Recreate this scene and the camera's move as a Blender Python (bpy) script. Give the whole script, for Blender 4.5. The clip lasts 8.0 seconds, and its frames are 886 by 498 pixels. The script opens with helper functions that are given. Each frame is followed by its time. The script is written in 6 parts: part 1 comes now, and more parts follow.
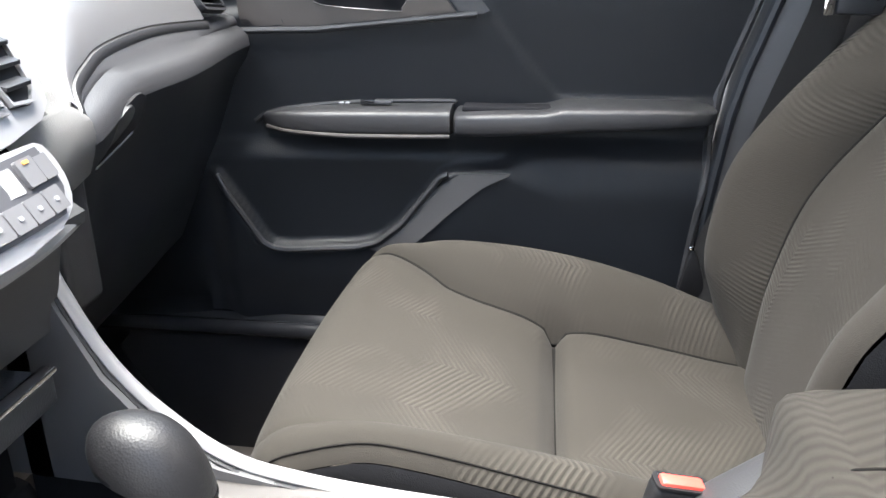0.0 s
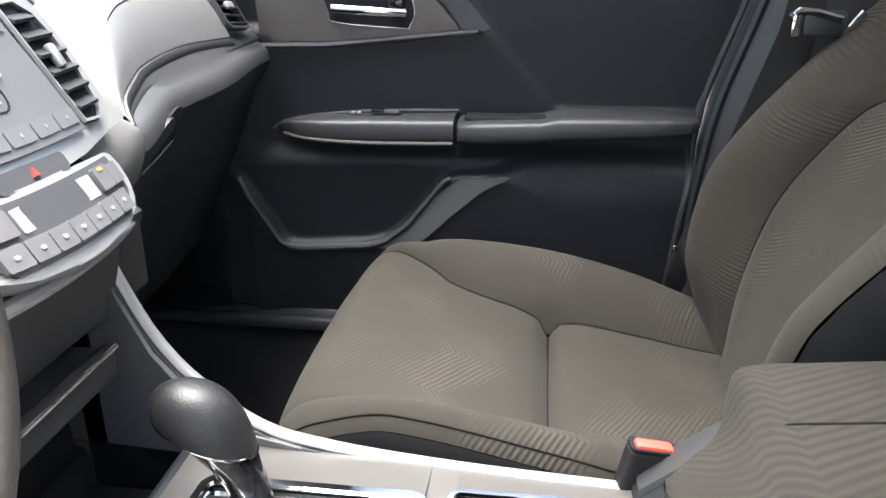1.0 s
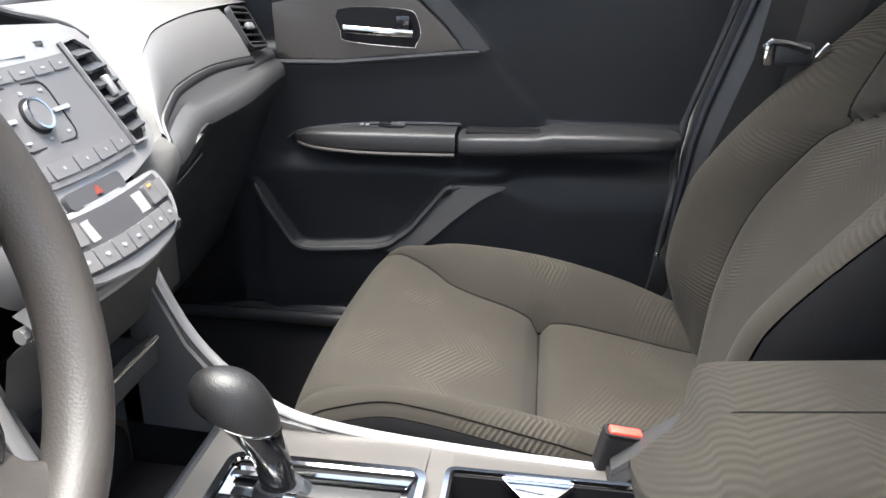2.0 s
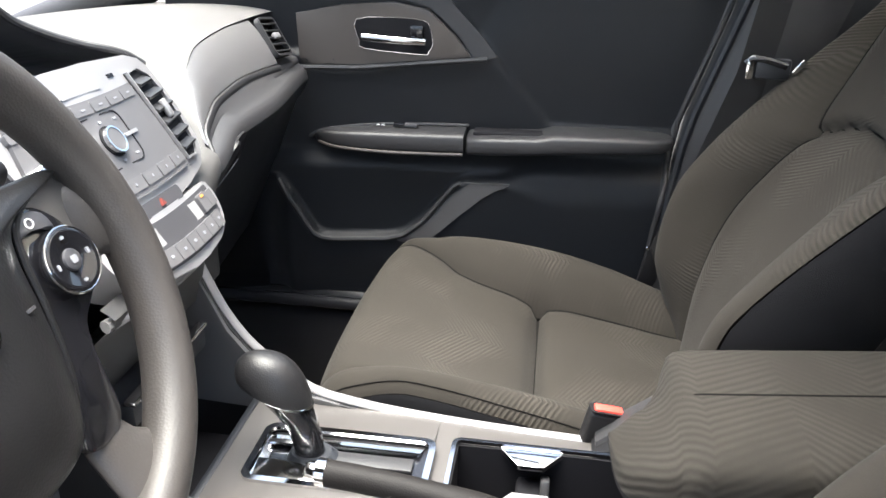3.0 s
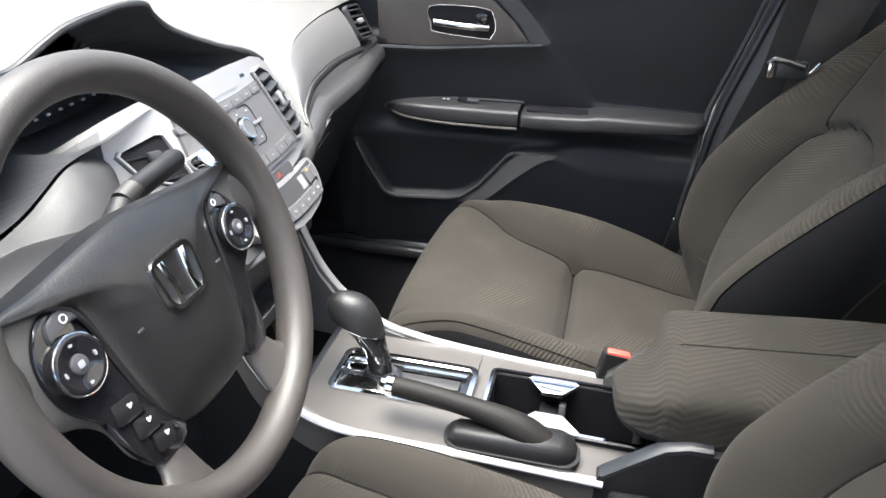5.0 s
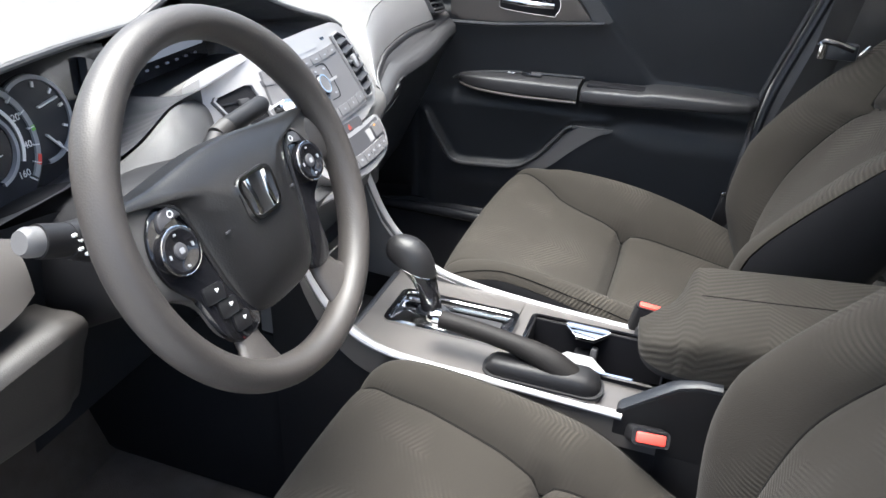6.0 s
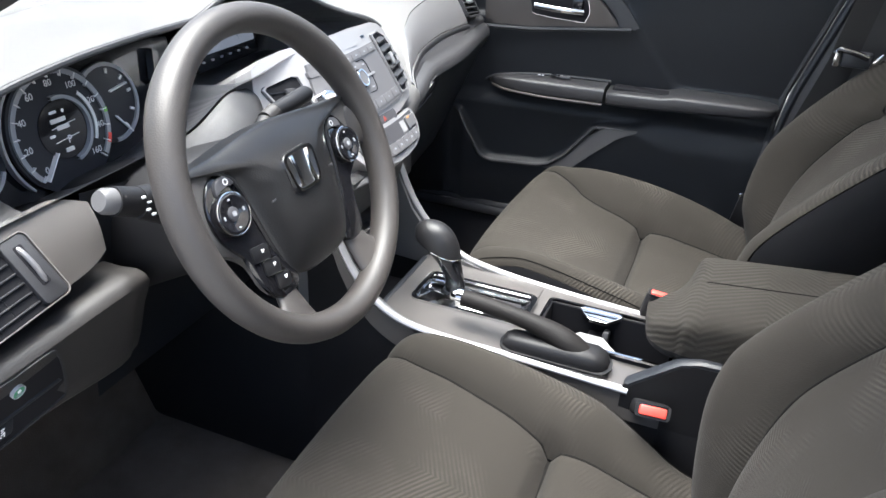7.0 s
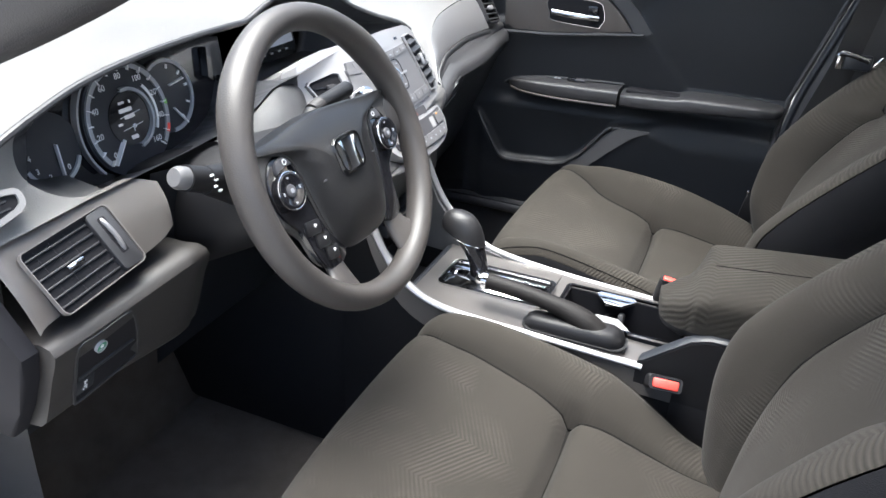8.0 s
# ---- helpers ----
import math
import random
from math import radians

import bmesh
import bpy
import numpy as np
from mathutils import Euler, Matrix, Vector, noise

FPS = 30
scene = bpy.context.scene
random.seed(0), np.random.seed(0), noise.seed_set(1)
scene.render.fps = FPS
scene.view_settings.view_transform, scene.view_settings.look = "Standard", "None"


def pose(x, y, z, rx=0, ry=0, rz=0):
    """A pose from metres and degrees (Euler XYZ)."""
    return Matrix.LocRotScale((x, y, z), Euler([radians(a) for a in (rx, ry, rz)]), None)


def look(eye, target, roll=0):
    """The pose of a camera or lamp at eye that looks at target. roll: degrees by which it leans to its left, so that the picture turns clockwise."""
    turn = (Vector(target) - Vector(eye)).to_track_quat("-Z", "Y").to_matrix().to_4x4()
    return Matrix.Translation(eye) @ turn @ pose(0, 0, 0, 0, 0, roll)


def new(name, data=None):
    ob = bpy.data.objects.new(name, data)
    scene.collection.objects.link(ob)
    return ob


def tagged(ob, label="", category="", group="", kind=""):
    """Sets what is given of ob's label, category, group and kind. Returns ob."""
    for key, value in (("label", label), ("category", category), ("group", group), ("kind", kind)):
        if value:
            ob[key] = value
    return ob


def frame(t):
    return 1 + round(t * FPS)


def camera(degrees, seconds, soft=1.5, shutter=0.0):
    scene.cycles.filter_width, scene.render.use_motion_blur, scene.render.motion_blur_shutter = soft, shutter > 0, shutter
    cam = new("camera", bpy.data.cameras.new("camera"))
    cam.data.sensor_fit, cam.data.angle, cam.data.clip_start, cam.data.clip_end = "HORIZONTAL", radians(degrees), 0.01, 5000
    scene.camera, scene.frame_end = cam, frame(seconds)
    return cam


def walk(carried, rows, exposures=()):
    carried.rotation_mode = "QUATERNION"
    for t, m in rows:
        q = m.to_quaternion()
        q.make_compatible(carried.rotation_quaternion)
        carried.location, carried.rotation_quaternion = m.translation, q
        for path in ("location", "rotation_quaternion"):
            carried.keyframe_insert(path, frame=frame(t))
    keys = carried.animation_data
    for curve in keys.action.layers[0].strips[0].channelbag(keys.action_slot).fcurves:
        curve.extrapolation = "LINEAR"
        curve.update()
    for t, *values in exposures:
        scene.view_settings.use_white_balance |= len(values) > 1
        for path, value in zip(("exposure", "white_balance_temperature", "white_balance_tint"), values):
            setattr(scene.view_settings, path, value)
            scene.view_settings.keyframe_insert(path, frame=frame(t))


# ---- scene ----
cam = camera(59.6, 8.0)
METRES, EYE, TILT, LEAN, TURN = 0.86, 1.15, -21.5, 0.0, 7.0
ROWS = [
    (0.0, 0.0, 0.0, 0.0, 0.0, 0.0, 0.0),
    (0.5, -0.0026, -0.0517, -0.005, -0.23, 0.07, -0.09),
    (1.0, -0.0045, -0.1069, -0.0074, 0.08, 0.18, -0.17),
    (2.5, -0.0046, -0.2767, 0.0189, 0.21, -0.51, -1.39),
    (3.0, -0.0074, -0.3455, 0.0367, 0.67, -1.83, -1.53),
    (3.5, -0.0192, -0.407, 0.0537, 1.29, -3.14, -1.73),
    (4.0, -0.0351, -0.4721, 0.0678, 2.15, -3.65, -2.06),
    (5.3, 0.0269, -0.6338, 0.0797, 7.15, -7.04, -5.03),
    (5.5, 0.0387, -0.6625, 0.071, 8.97, -7.38, -5.58),
    (6.0, 0.069, -0.7262, 0.0445, 10.94, -7.79, -6.39),
    (6.5, 0.1025, -0.7797, 0.0265, 12.21, -7.74, -7.51),
    (7.0, 0.1129, -0.8288, 0.0202, 13.79, -7.63, -7.82),
    (7.5, 0.1149, -0.8811, 0.0052, 14.27, -7.32, -7.9),
    (8.0, 0.108, -0.938, -0.0167, 14.39, -6.93, -8.1),
]
walk(cam, [(t, pose(0.04, -0.374, EYE, TILT, LEAN, TURN) @ pose(METRES * x, METRES * y, METRES * z, 90 + pitch, roll, yaw)) for t, x, y, z, yaw, pitch, roll in ROWS], [(0.0, 2.60, 6200, 8), (1.2, 2.22, 6300, 8), (2.5, 2.2, 6400, 8), (4.0, 2.2, 6450, 8), (6.0, 2.05, 6150, 8), (8.0, 2.02, 6100, 8)])

# ---- daylight: bright sky, sun through the windscreen ----
world = bpy.data.worlds.new("sky")
scene.world = world
world.use_nodes = True
wn = world.node_tree.nodes
sky = wn.new("ShaderNodeTexSky")
sky.sky_type, sky.sun_disc = "NISHITA", False
sky.dust_density, sky.ozone_density = 6.0, 0.6
sky.sun_elevation, sky.sun_rotation = radians(80), radians(270)
world.node_tree.links.new(sky.outputs[0], wn["Background"].inputs[0])
wn["Background"].inputs[1].default_value = 0.15
sun = new("sun", bpy.data.lights.new("sun", "SUN"))
sun.data.energy, sun.data.angle, sun.data.color = 4.2, radians(55), (1, 0.96, 0.92)
sun.matrix_world = look((-0.50, 0.0, 2.5), (0, 0, 0))

# ---- materials ----
def material(name, color, rough=0.5, metal=0.0, grain=0.0, grain_size=400.0, mottle=0.12, mottle_size=9.0, coat=0.0, spec=0.5, sheen=0.0):
    """Principled surface with fine relief and two scales of colour and gloss variation."""
    m = bpy.data.materials.new(name)
    m.use_nodes = True
    n, l = m.node_tree.nodes, m.node_tree.links
    b = n["Principled BSDF"]
    b.inputs["Base Color"].default_value = (*color, 1)
    b.inputs["Roughness"].default_value = rough
    b.inputs["Metallic"].default_value = metal
    b.inputs["Coat Weight"].default_value = coat
    b.inputs["Specular IOR Level"].default_value = spec
    b.inputs["Sheen Weight"].default_value = sheen
    geo = n.new("ShaderNodeTexCoord")
    if mottle > 0:
        big = n.new("ShaderNodeTexNoise")
        big.inputs["Scale"].default_value, big.inputs["Detail"].default_value = mottle_size, 6
        l.new(geo.outputs["Object"], big.inputs["Vector"])
        mix = n.new("ShaderNodeMix")
        mix.data_type = "RGBA"
        mix.inputs["A"].default_value = (*[c * (1 - mottle) for c in color], 1)
        mix.inputs["B"].default_value = (*[min(1, c * (1 + mottle)) for c in color], 1)
        l.new(big.outputs["Fac"], mix.inputs["Factor"])
        l.new(mix.outputs["Result"], b.inputs["Base Color"])
        rr = n.new("ShaderNodeMapRange")
        rr.inputs["To Min"].default_value, rr.inputs["To Max"].default_value = rough - 0.07, min(1, rough + 0.07)
        l.new(big.outputs["Fac"], rr.inputs["Value"])
        l.new(rr.outputs["Result"], b.inputs["Roughness"])
    if grain > 0:
        fine = n.new("ShaderNodeTexVoronoi")
        fine.inputs["Scale"].default_value = grain_size
        l.new(geo.outputs["Object"], fine.inputs["Vector"])
        bump = n.new("ShaderNodeBump")
        bump.inputs["Strength"].default_value, bump.inputs["Distance"].default_value = grain, 0.0006
        l.new(fine.outputs["Distance"], bump.inputs["Height"])
        l.new(bump.outputs["Normal"], b.inputs["Normal"])
    return m


def woven(name, color, period=0.0066, amp=0.55, zig=0.095, strength=0.5, tone=0.11, wear=(0.50, 0.66)):
    """Seat cloth: zigzag ribs across the sheet, from its own UV in metres, with a fine weave."""
    m = bpy.data.materials.new(name)
    m.use_nodes = True
    n, l = m.node_tree.nodes, m.node_tree.links
    b = n["Principled BSDF"]
    b.inputs["Roughness"].default_value = 0.92
    b.inputs["Sheen Weight"].default_value = 0.04
    b.inputs["Specular IOR Level"].default_value = 0.12
    uv = n.new("ShaderNodeTexCoord")
    sep = n.new("ShaderNodeSeparateXYZ")
    l.new(uv.outputs["UV"], sep.inputs[0])

    def math_node(op, a, bb=None):
        k = n.new("ShaderNodeMath")
        k.operation = op
        for i, v in enumerate((a, bb)):
            if v is None:
                continue
            if isinstance(v, (int, float)):
                k.inputs[i].default_value = v
            else:
                l.new(v, k.inputs[i])
        return k.outputs[0]
    # triangle wave along v shifts the ribs along u
    tri = math_node("PINGPONG", sep.outputs["Y"], zig)
    shift = math_node("MULTIPLY", tri, amp)
    u = math_node("ADD", sep.outputs["X"], shift)
    wob = n.new("ShaderNodeTexNoise")
    wob.inputs["Scale"].default_value = 14
    l.new(uv.outputs["UV"], wob.inputs["Vector"])
    u = math_node("ADD", u, math_node("MULTIPLY", wob.outputs["Fac"], 0.004))
    rib = math_node("SINE", math_node("MULTIPLY", u, 2 * math.pi / period))
    fine = n.new("ShaderNodeTexNoise")
    fine.inputs["Scale"].default_value, fine.inputs["Detail"].default_value = 900, 2
    l.new(uv.outputs["UV"], fine.inputs["Vector"])
    big = n.new("ShaderNodeTexNoise")
    big.inputs["Scale"].default_value, big.inputs["Detail"].default_value = 7, 4
    l.new(uv.outputs["UV"], big.inputs["Vector"])
    fac = math_node("ADD", math_node("MULTIPLY", rib, 0.5), 0.5)
    # ribs wear away in patches
    worn = n.new("ShaderNodeMapRange")
    worn.inputs["From Min"].default_value, worn.inputs["From Max"].default_value = wear
    worn.inputs["To Min"].default_value, worn.inputs["To Max"].default_value = 0.03, 1.0
    l.new(big.outputs["Fac"], worn.inputs["Value"])
    height = math_node("ADD", math_node("MULTIPLY", fac, worn.outputs["Result"]), math_node("MULTIPLY", fine.outputs["Fac"], 0.35))
    ramp = n.new("ShaderNodeMix")
    ramp.data_type = "RGBA"
    ramp.inputs["A"].default_value = (*[c * (1 - tone) for c in color], 1)
    ramp.inputs["B"].default_value = (*[c * (1 + tone) for c in color], 1)
    l.new(height, ramp.inputs["Factor"])
    l.new(ramp.outputs["Result"], b.inputs["Base Color"])
    bump = n.new("ShaderNodeBump")
    bump.inputs["Strength"].default_value, bump.inputs["Distance"].default_value = strength, 0.0012
    l.new(height, bump.inputs["Height"])
    l.new(bump.outputs["Normal"], b.inputs["Normal"])
    return m


CLOTH = woven("ribbed_cloth", (0.032, 0.029, 0.0245), strength=0.75, tone=0.26)
# Armrest cloth is paler than the seats: stronger light put into its colour.
CLOTH_ARM = woven("lit_ribbed_armrest_cloth", (0.056, 0.052, 0.0455), tone=0.20, period=0.0100, zig=0.075, amp=0.7, strength=0.55, wear=(0.38, 0.56))
CLOTH_SIDE = material("plain_knit", (0.011, 0.0112, 0.0125), 0.9, grain=0.5, grain_size=900, spec=0.2)
BLACK = material("black_grained_plastic", (0.0145, 0.0168, 0.021), 0.44, grain=0.25, grain_size=700)
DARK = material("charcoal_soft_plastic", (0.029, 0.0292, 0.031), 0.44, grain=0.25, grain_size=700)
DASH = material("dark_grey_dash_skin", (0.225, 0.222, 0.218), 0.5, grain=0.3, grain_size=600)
WHEEL = material("grey_grained_rim", (0.044, 0.040, 0.037), 0.45, grain=0.2, grain_size=520)
SILVER = material("satin_silver_paint", (0.38, 0.38, 0.385), 0.36, metal=0.45, mottle=0.05)
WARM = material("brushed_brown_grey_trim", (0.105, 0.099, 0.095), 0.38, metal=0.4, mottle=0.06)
CHROME = material("chrome", (0.75, 0.75, 0.76), 0.09, metal=1.0, mottle=0.0)
GLOSS = material("gloss_black", (0.012, 0.012, 0.014), 0.12, coat=0.6, mottle=0.0)
RED = material("red_button", (0.78, 0.075, 0.055), 0.4, mottle=0.06)
CARPET = material("brown_black_carpet", (0.115, 0.102, 0.090), 0.98, grain=1.0, grain_size=500, mottle=0.35, mottle_size=25, spec=0.1)
WHITE = material("white_marking", (0.75, 0.75, 0.75), 0.5, mottle=0.0)
HEADLINER = material("bounce_headliner", (0.68, 0.66, 0.62), 0.95, grain=0.4, grain_size=700)
# Ground stays out of view; paled so that it bounces light into the cabin.
GROUND = material("pale_bounce_ground", (0.22, 0.215, 0.205), 0.9, grain=0.8, grain_size=120, mottle=0.3, mottle_size=2)
SEATBELT = material("black_webbing", (0.02, 0.02, 0.021), 0.8, grain=0.6, grain_size=900)


def clear_glass(name):
    m = bpy.data.materials.new(name)
    m.use_nodes = True
    n, l = m.node_tree.nodes, m.node_tree.links
    mix, tr, gl, fr = n.new("ShaderNodeMixShader"), n.new("ShaderNodeBsdfTransparent"), n.new("ShaderNodeBsdfGlossy"), n.new("ShaderNodeFresnel")
    tr.inputs[0].default_value = (0.86, 0.90, 0.88, 1)
    gl.inputs["Roughness"].default_value = 0.02
    fr.inputs[0].default_value = 1.45
    for a, b in ((fr.outputs[0], mix.inputs[0]), (tr.outputs[0], mix.inputs[1]), (gl.outputs[0], mix.inputs[2]), (mix.outputs[0], n["Material Output"].inputs[0])):
        l.new(a, b)
    return m


GLASS = clear_glass("tinted_glass")
SILL = material("smooth_black_plastic", (0.022, 0.023, 0.026), 0.22, grain=0.1, grain_size=700)
FLANK = material("mid_grey_plastic_and_shaded_skin", (0.10, 0.10, 0.102), 0.42, grain=0.15, grain_size=700)
DOOR_TRIM = material("brown_grey_door_trim", (0.085, 0.077, 0.072), 0.36, metal=0.35, mottle=0.06)
SIDE_TRIM = material("satin_grey_brown_panel", (0.21, 0.195, 0.182), 0.38, metal=0.35, mottle=0.05)
STALK = material("satin_black_plastic", (0.009, 0.009, 0.010), 0.5, grain=0.1, grain_size=700, mottle=0.08, spec=0.35)
KNEE_GREY = material("brown_grey_soft_plastic", (0.029, 0.027, 0.0255), 0.5, grain=0.25, grain_size=700)
FLARE_GREY = material("grey_satin_moulding", (0.062, 0.062, 0.064), 0.42, grain=0.15, grain_size=700)
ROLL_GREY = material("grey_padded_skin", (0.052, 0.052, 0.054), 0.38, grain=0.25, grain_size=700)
# Hood lining is lightened and blued for the sky sheen it would reflect.
LINING = material("sky_toned_hood_lining", (0.088, 0.091, 0.100), 0.34, grain=0.15, grain_size=700)
# Matt black plastic; on flat plates its black also stands for recess shade.
WELL = material("matt_black_and_recess_shade", (0.010, 0.010, 0.012), 0.7, mottle=0.05, spec=0.2)

# ---- mesh helpers ----
def finish(bm, angle=40):
    me = bpy.data.meshes.new("mesh")
    bmesh.ops.recalc_face_normals(bm, faces=bm.faces)
    bm.to_mesh(me)
    bm.free()
    for p in me.polygons:
        p.use_smooth = True
    me.set_sharp_from_angle(angle=radians(angle))
    return me


def part(name, bm, mat, parent=None, label="", angle=40):
    me = finish(bm, angle)
    me.materials.append(mat)
    ob = new(name, me)
    ob.parent = parent
    if label:
        tagged(ob, label)
    return ob


def thing(name, label, category, at=(0, 0, 0), group="", kind=""):
    ob = new(name)
    ob.location = at
    ob.empty_display_size = 0.02
    return tagged(ob, label, category, group, kind)


def box(size, at=(0, 0, 0), bevel=0.004, seg=2, turn=None):
    """A bevelled box of that full size, centred at a place."""
    bm = bmesh.new()
    bmesh.ops.create_cube(bm, size=1)
    bmesh.ops.scale(bm, vec=size, verts=bm.verts)
    if bevel > 0:
        bmesh.ops.bevel(bm, geom=bm.edges[:], offset=min(bevel, min(size) * 0.45), segments=seg, profile=0.5, affect="EDGES")
    if turn:
        bmesh.ops.transform(bm, matrix=turn.to_4x4(), verts=bm.verts)
    bmesh.ops.translate(bm, vec=at, verts=bm.verts)
    return bm


def sheet(fn, nu, nv, flip=False, close_u=False, thick=0.0):
    """A surface fn(u, v) -> (point, (uvx, uvy)) over u, v in 0..1."""
    bm = bmesh.new()
    uvl = bm.loops.layers.uv.new("UVMap")
    rows, uvs = [], {}
    for i in range(nu + (0 if close_u else 1)):
        row = []
        for j in range(nv + 1):
            p, q = fn(i / nu, j / nv)
            v = bm.verts.new(p)
            uvs[v] = q
            row.append(v)
        rows.append(row)
    n = len(rows)
    for i in range(n if close_u else n - 1):
        a, b = rows[i], rows[(i + 1) % n]
        for j in range(nv):
            f = bm.faces.new((a[j], b[j], b[j + 1], a[j + 1]) if not flip else (a[j], a[j + 1], b[j + 1], b[j]))
            for lp in f.loops:
                lp[uvl].uv = uvs[lp.vert]
    if thick:
        bmesh.ops.solidify(bm, geom=bm.faces[:], thickness=thick)
    return bm


def loft(rings, caps=True):
    """Closed rings of points, joined one to the next."""
    bm = bmesh.new()
    vs = [[bm.verts.new(p) for p in r] for r in rings]
    n = len(rings[0])
    for a, b in zip(vs, vs[1:]):
        for j in range(n):
            bm.faces.new((a[j], a[(j + 1) % n], b[(j + 1) % n], b[j]))
    if caps:
        bm.faces.new(vs[0][::-1])
        bm.faces.new(vs[-1])
    return bm


def lerp_table(table, x):
    """Smooth value from rows of (x, y...)."""
    if x <= table[0][0]:
        return table[0][1]
    for (x0, y0), (x1, y1) in zip(table, table[1:]):
        if x <= x1:
            k = (x - x0) / (x1 - x0)
            return y0 + (y1 - y0) * k
    return table[-1][1]


def spline(points, per=8, closed=False):
    """Catmull-Rom through points."""
    P = [Vector(p) for p in points]
    n = len(P)
    out = []
    for i in range(n if closed else n - 1):
        if closed:
            a, b, c, d = P[(i - 1) % n], P[i], P[(i + 1) % n], P[(i + 2) % n]
        else:
            a, b, c, d = P[max(i - 1, 0)], P[i], P[i + 1], P[min(i + 2, n - 1)]
        for k in range(per):
            t = k / per
            out.append(0.5 * ((2 * b) + (c - a) * t + (2 * a - 5 * b + 4 * c - d) * t * t + (3 * b - a - 3 * c + d) * t ** 3))
    if not closed:
        out.append(P[-1])
    return out


def smooth_table(rows, per=8):
    return [(p.x, p.y) for p in spline([(a, b, 0) for a, b in rows], per)]


def tube(points, radius, seg=10, closed=False, flat=None, up=(0, 0, 1)):
    """A round (or flattened: (wide, high)) bar along points."""
    P = [Vector(p) for p in points]
    n = len(P)
    rings = []
    for i, p in enumerate(P):
        d = (P[(i + 1) % n] - P[i - 1]) if closed else (P[min(i + 1, n - 1)] - P[max(i - 1, 0)])
        d.normalize()
        s = d.cross(Vector(up))
        if s.length < 1e-4:
            s = d.cross(Vector((1, 0, 0)))
        s.normalize()
        w = s.cross(d)
        r = radius(i / max(1, n - 1)) if callable(radius) else radius
        a, b = (flat if flat else (r, r))
        rings.append([p + s * (a * math.cos(2 * math.pi * k / seg)) + w * (b * math.sin(2 * math.pi * k / seg)) for k in range(seg)])
    if closed:
        rings.append(rings[0])
        bm = loft(rings, caps=False)
        bmesh.ops.remove_doubles(bm, verts=bm.verts, dist=1e-6)
        return bm
    return loft(rings)


def prism(outline, depth, place, bevel=0.0, seg=2):
    """A flat outline of (x, y) raised by depth along z, put at a pose."""
    bm = bmesh.new()
    lo = [bm.verts.new((x, y, 0)) for x, y in outline]
    hi = [bm.verts.new((x, y, depth)) for x, y in outline]
    n = len(outline)
    top = bm.faces.new(hi)
    bm.faces.new(lo[::-1])
    for i in range(n):
        bm.faces.new((lo[i], lo[(i + 1) % n], hi[(i + 1) % n], hi[i]))
    if bevel:
        bmesh.ops.bevel(bm, geom=list(top.edges), offset=bevel, segments=seg, profile=0.5, affect="EDGES")
    bmesh.ops.transform(bm, matrix=place, verts=bm.verts)
    return bm


def frame_ring(outer, inner, depth, place):
    """A flat ring between two outlines with as many points, raised by depth."""
    bm = bmesh.new()
    n = len(outer)
    rings = [[bm.verts.new((x, y, z)) for x, y in o] for o, z in ((outer, 0), (outer, depth), (inner, depth), (inner, 0))]
    for a, b in zip(rings, rings[1:] + rings[:1]):
        for i in range(n):
            bm.faces.new((a[i], a[(i + 1) % n], b[(i + 1) % n], b[i]))
    bmesh.ops.transform(bm, matrix=place, verts=bm.verts)
    return bm


def rounded(w, h, r, seg=5, cx=0, cy=0):
    """Outline of a rounded rectangle."""
    out = []
    for sx, sy, a0 in ((1, 1, 0), (-1, 1, 90), (-1, -1, 180), (1, -1, 270)):
        for k in range(seg + 1):
            a = radians(a0 + 90 * k / seg)
            out.append((cx + sx * (w / 2 - r) + r * math.cos(a), cy + sy * (h / 2 - r) + r * math.sin(a)))
    return out


def grow(outline, d):
    """An outline moved outwards by d."""
    n, out = len(outline), []
    for i in range(n):
        a, b, c = Vector(outline[i - 1]), Vector(outline[i]), Vector(outline[(i + 1) % n])
        e, f = (b - a), (c - b)
        e = e.normalized() if e.length > 1e-9 else f.normalized()
        f = f.normalized() if f.length > 1e-9 else e
        m = Vector((e.y + f.y, -e.x - f.x))
        m = m.normalized() if m.length > 1e-9 else Vector((e.y, -e.x))
        k = d / max(0.5, m.dot(Vector((e.y, -e.x))))
        out.append((b.x + m.x * k, b.y + m.y * k))
    return out


def disc(radius, depth, place, seg=32, bevel=0.0):
    return prism([(radius * math.cos(2 * math.pi * k / seg), radius * math.sin(2 * math.pi * k / seg)) for k in range(seg)], depth, place, bevel)


def plane_pose(origin, right, up):
    """A pose whose x is right, y is up along a face, z out of it."""
    r = Vector(right).normalized()
    u = Vector(up) - Vector(up).dot(r) * r
    u.normalize()
    m = Matrix((r, u, r.cross(u))).transposed().to_4x4()
    m.translation = Vector(origin)
    return m


# ---- shell of the car ----
def plain(name, bm, mat, label, category, kind="structure"):
    return tagged(part(name, bm, mat), label, category, "", kind)


gbm = bmesh.new()
bmesh.ops.create_grid(gbm, x_segments=8, y_segments=8, size=600)
bmesh.ops.translate(gbm, vec=(0, 0, 0.08), verts=gbm.verts)
plain("ground", gbm, GROUND, "unseen flat ground round the car, pale to bounce light in", "ground")
plain("floor", box((2.6, 1.42, 0.04), (0.1, 0.0, 0.36), 0.01), CARPET, "brown-black carpeted car floor", "floor")
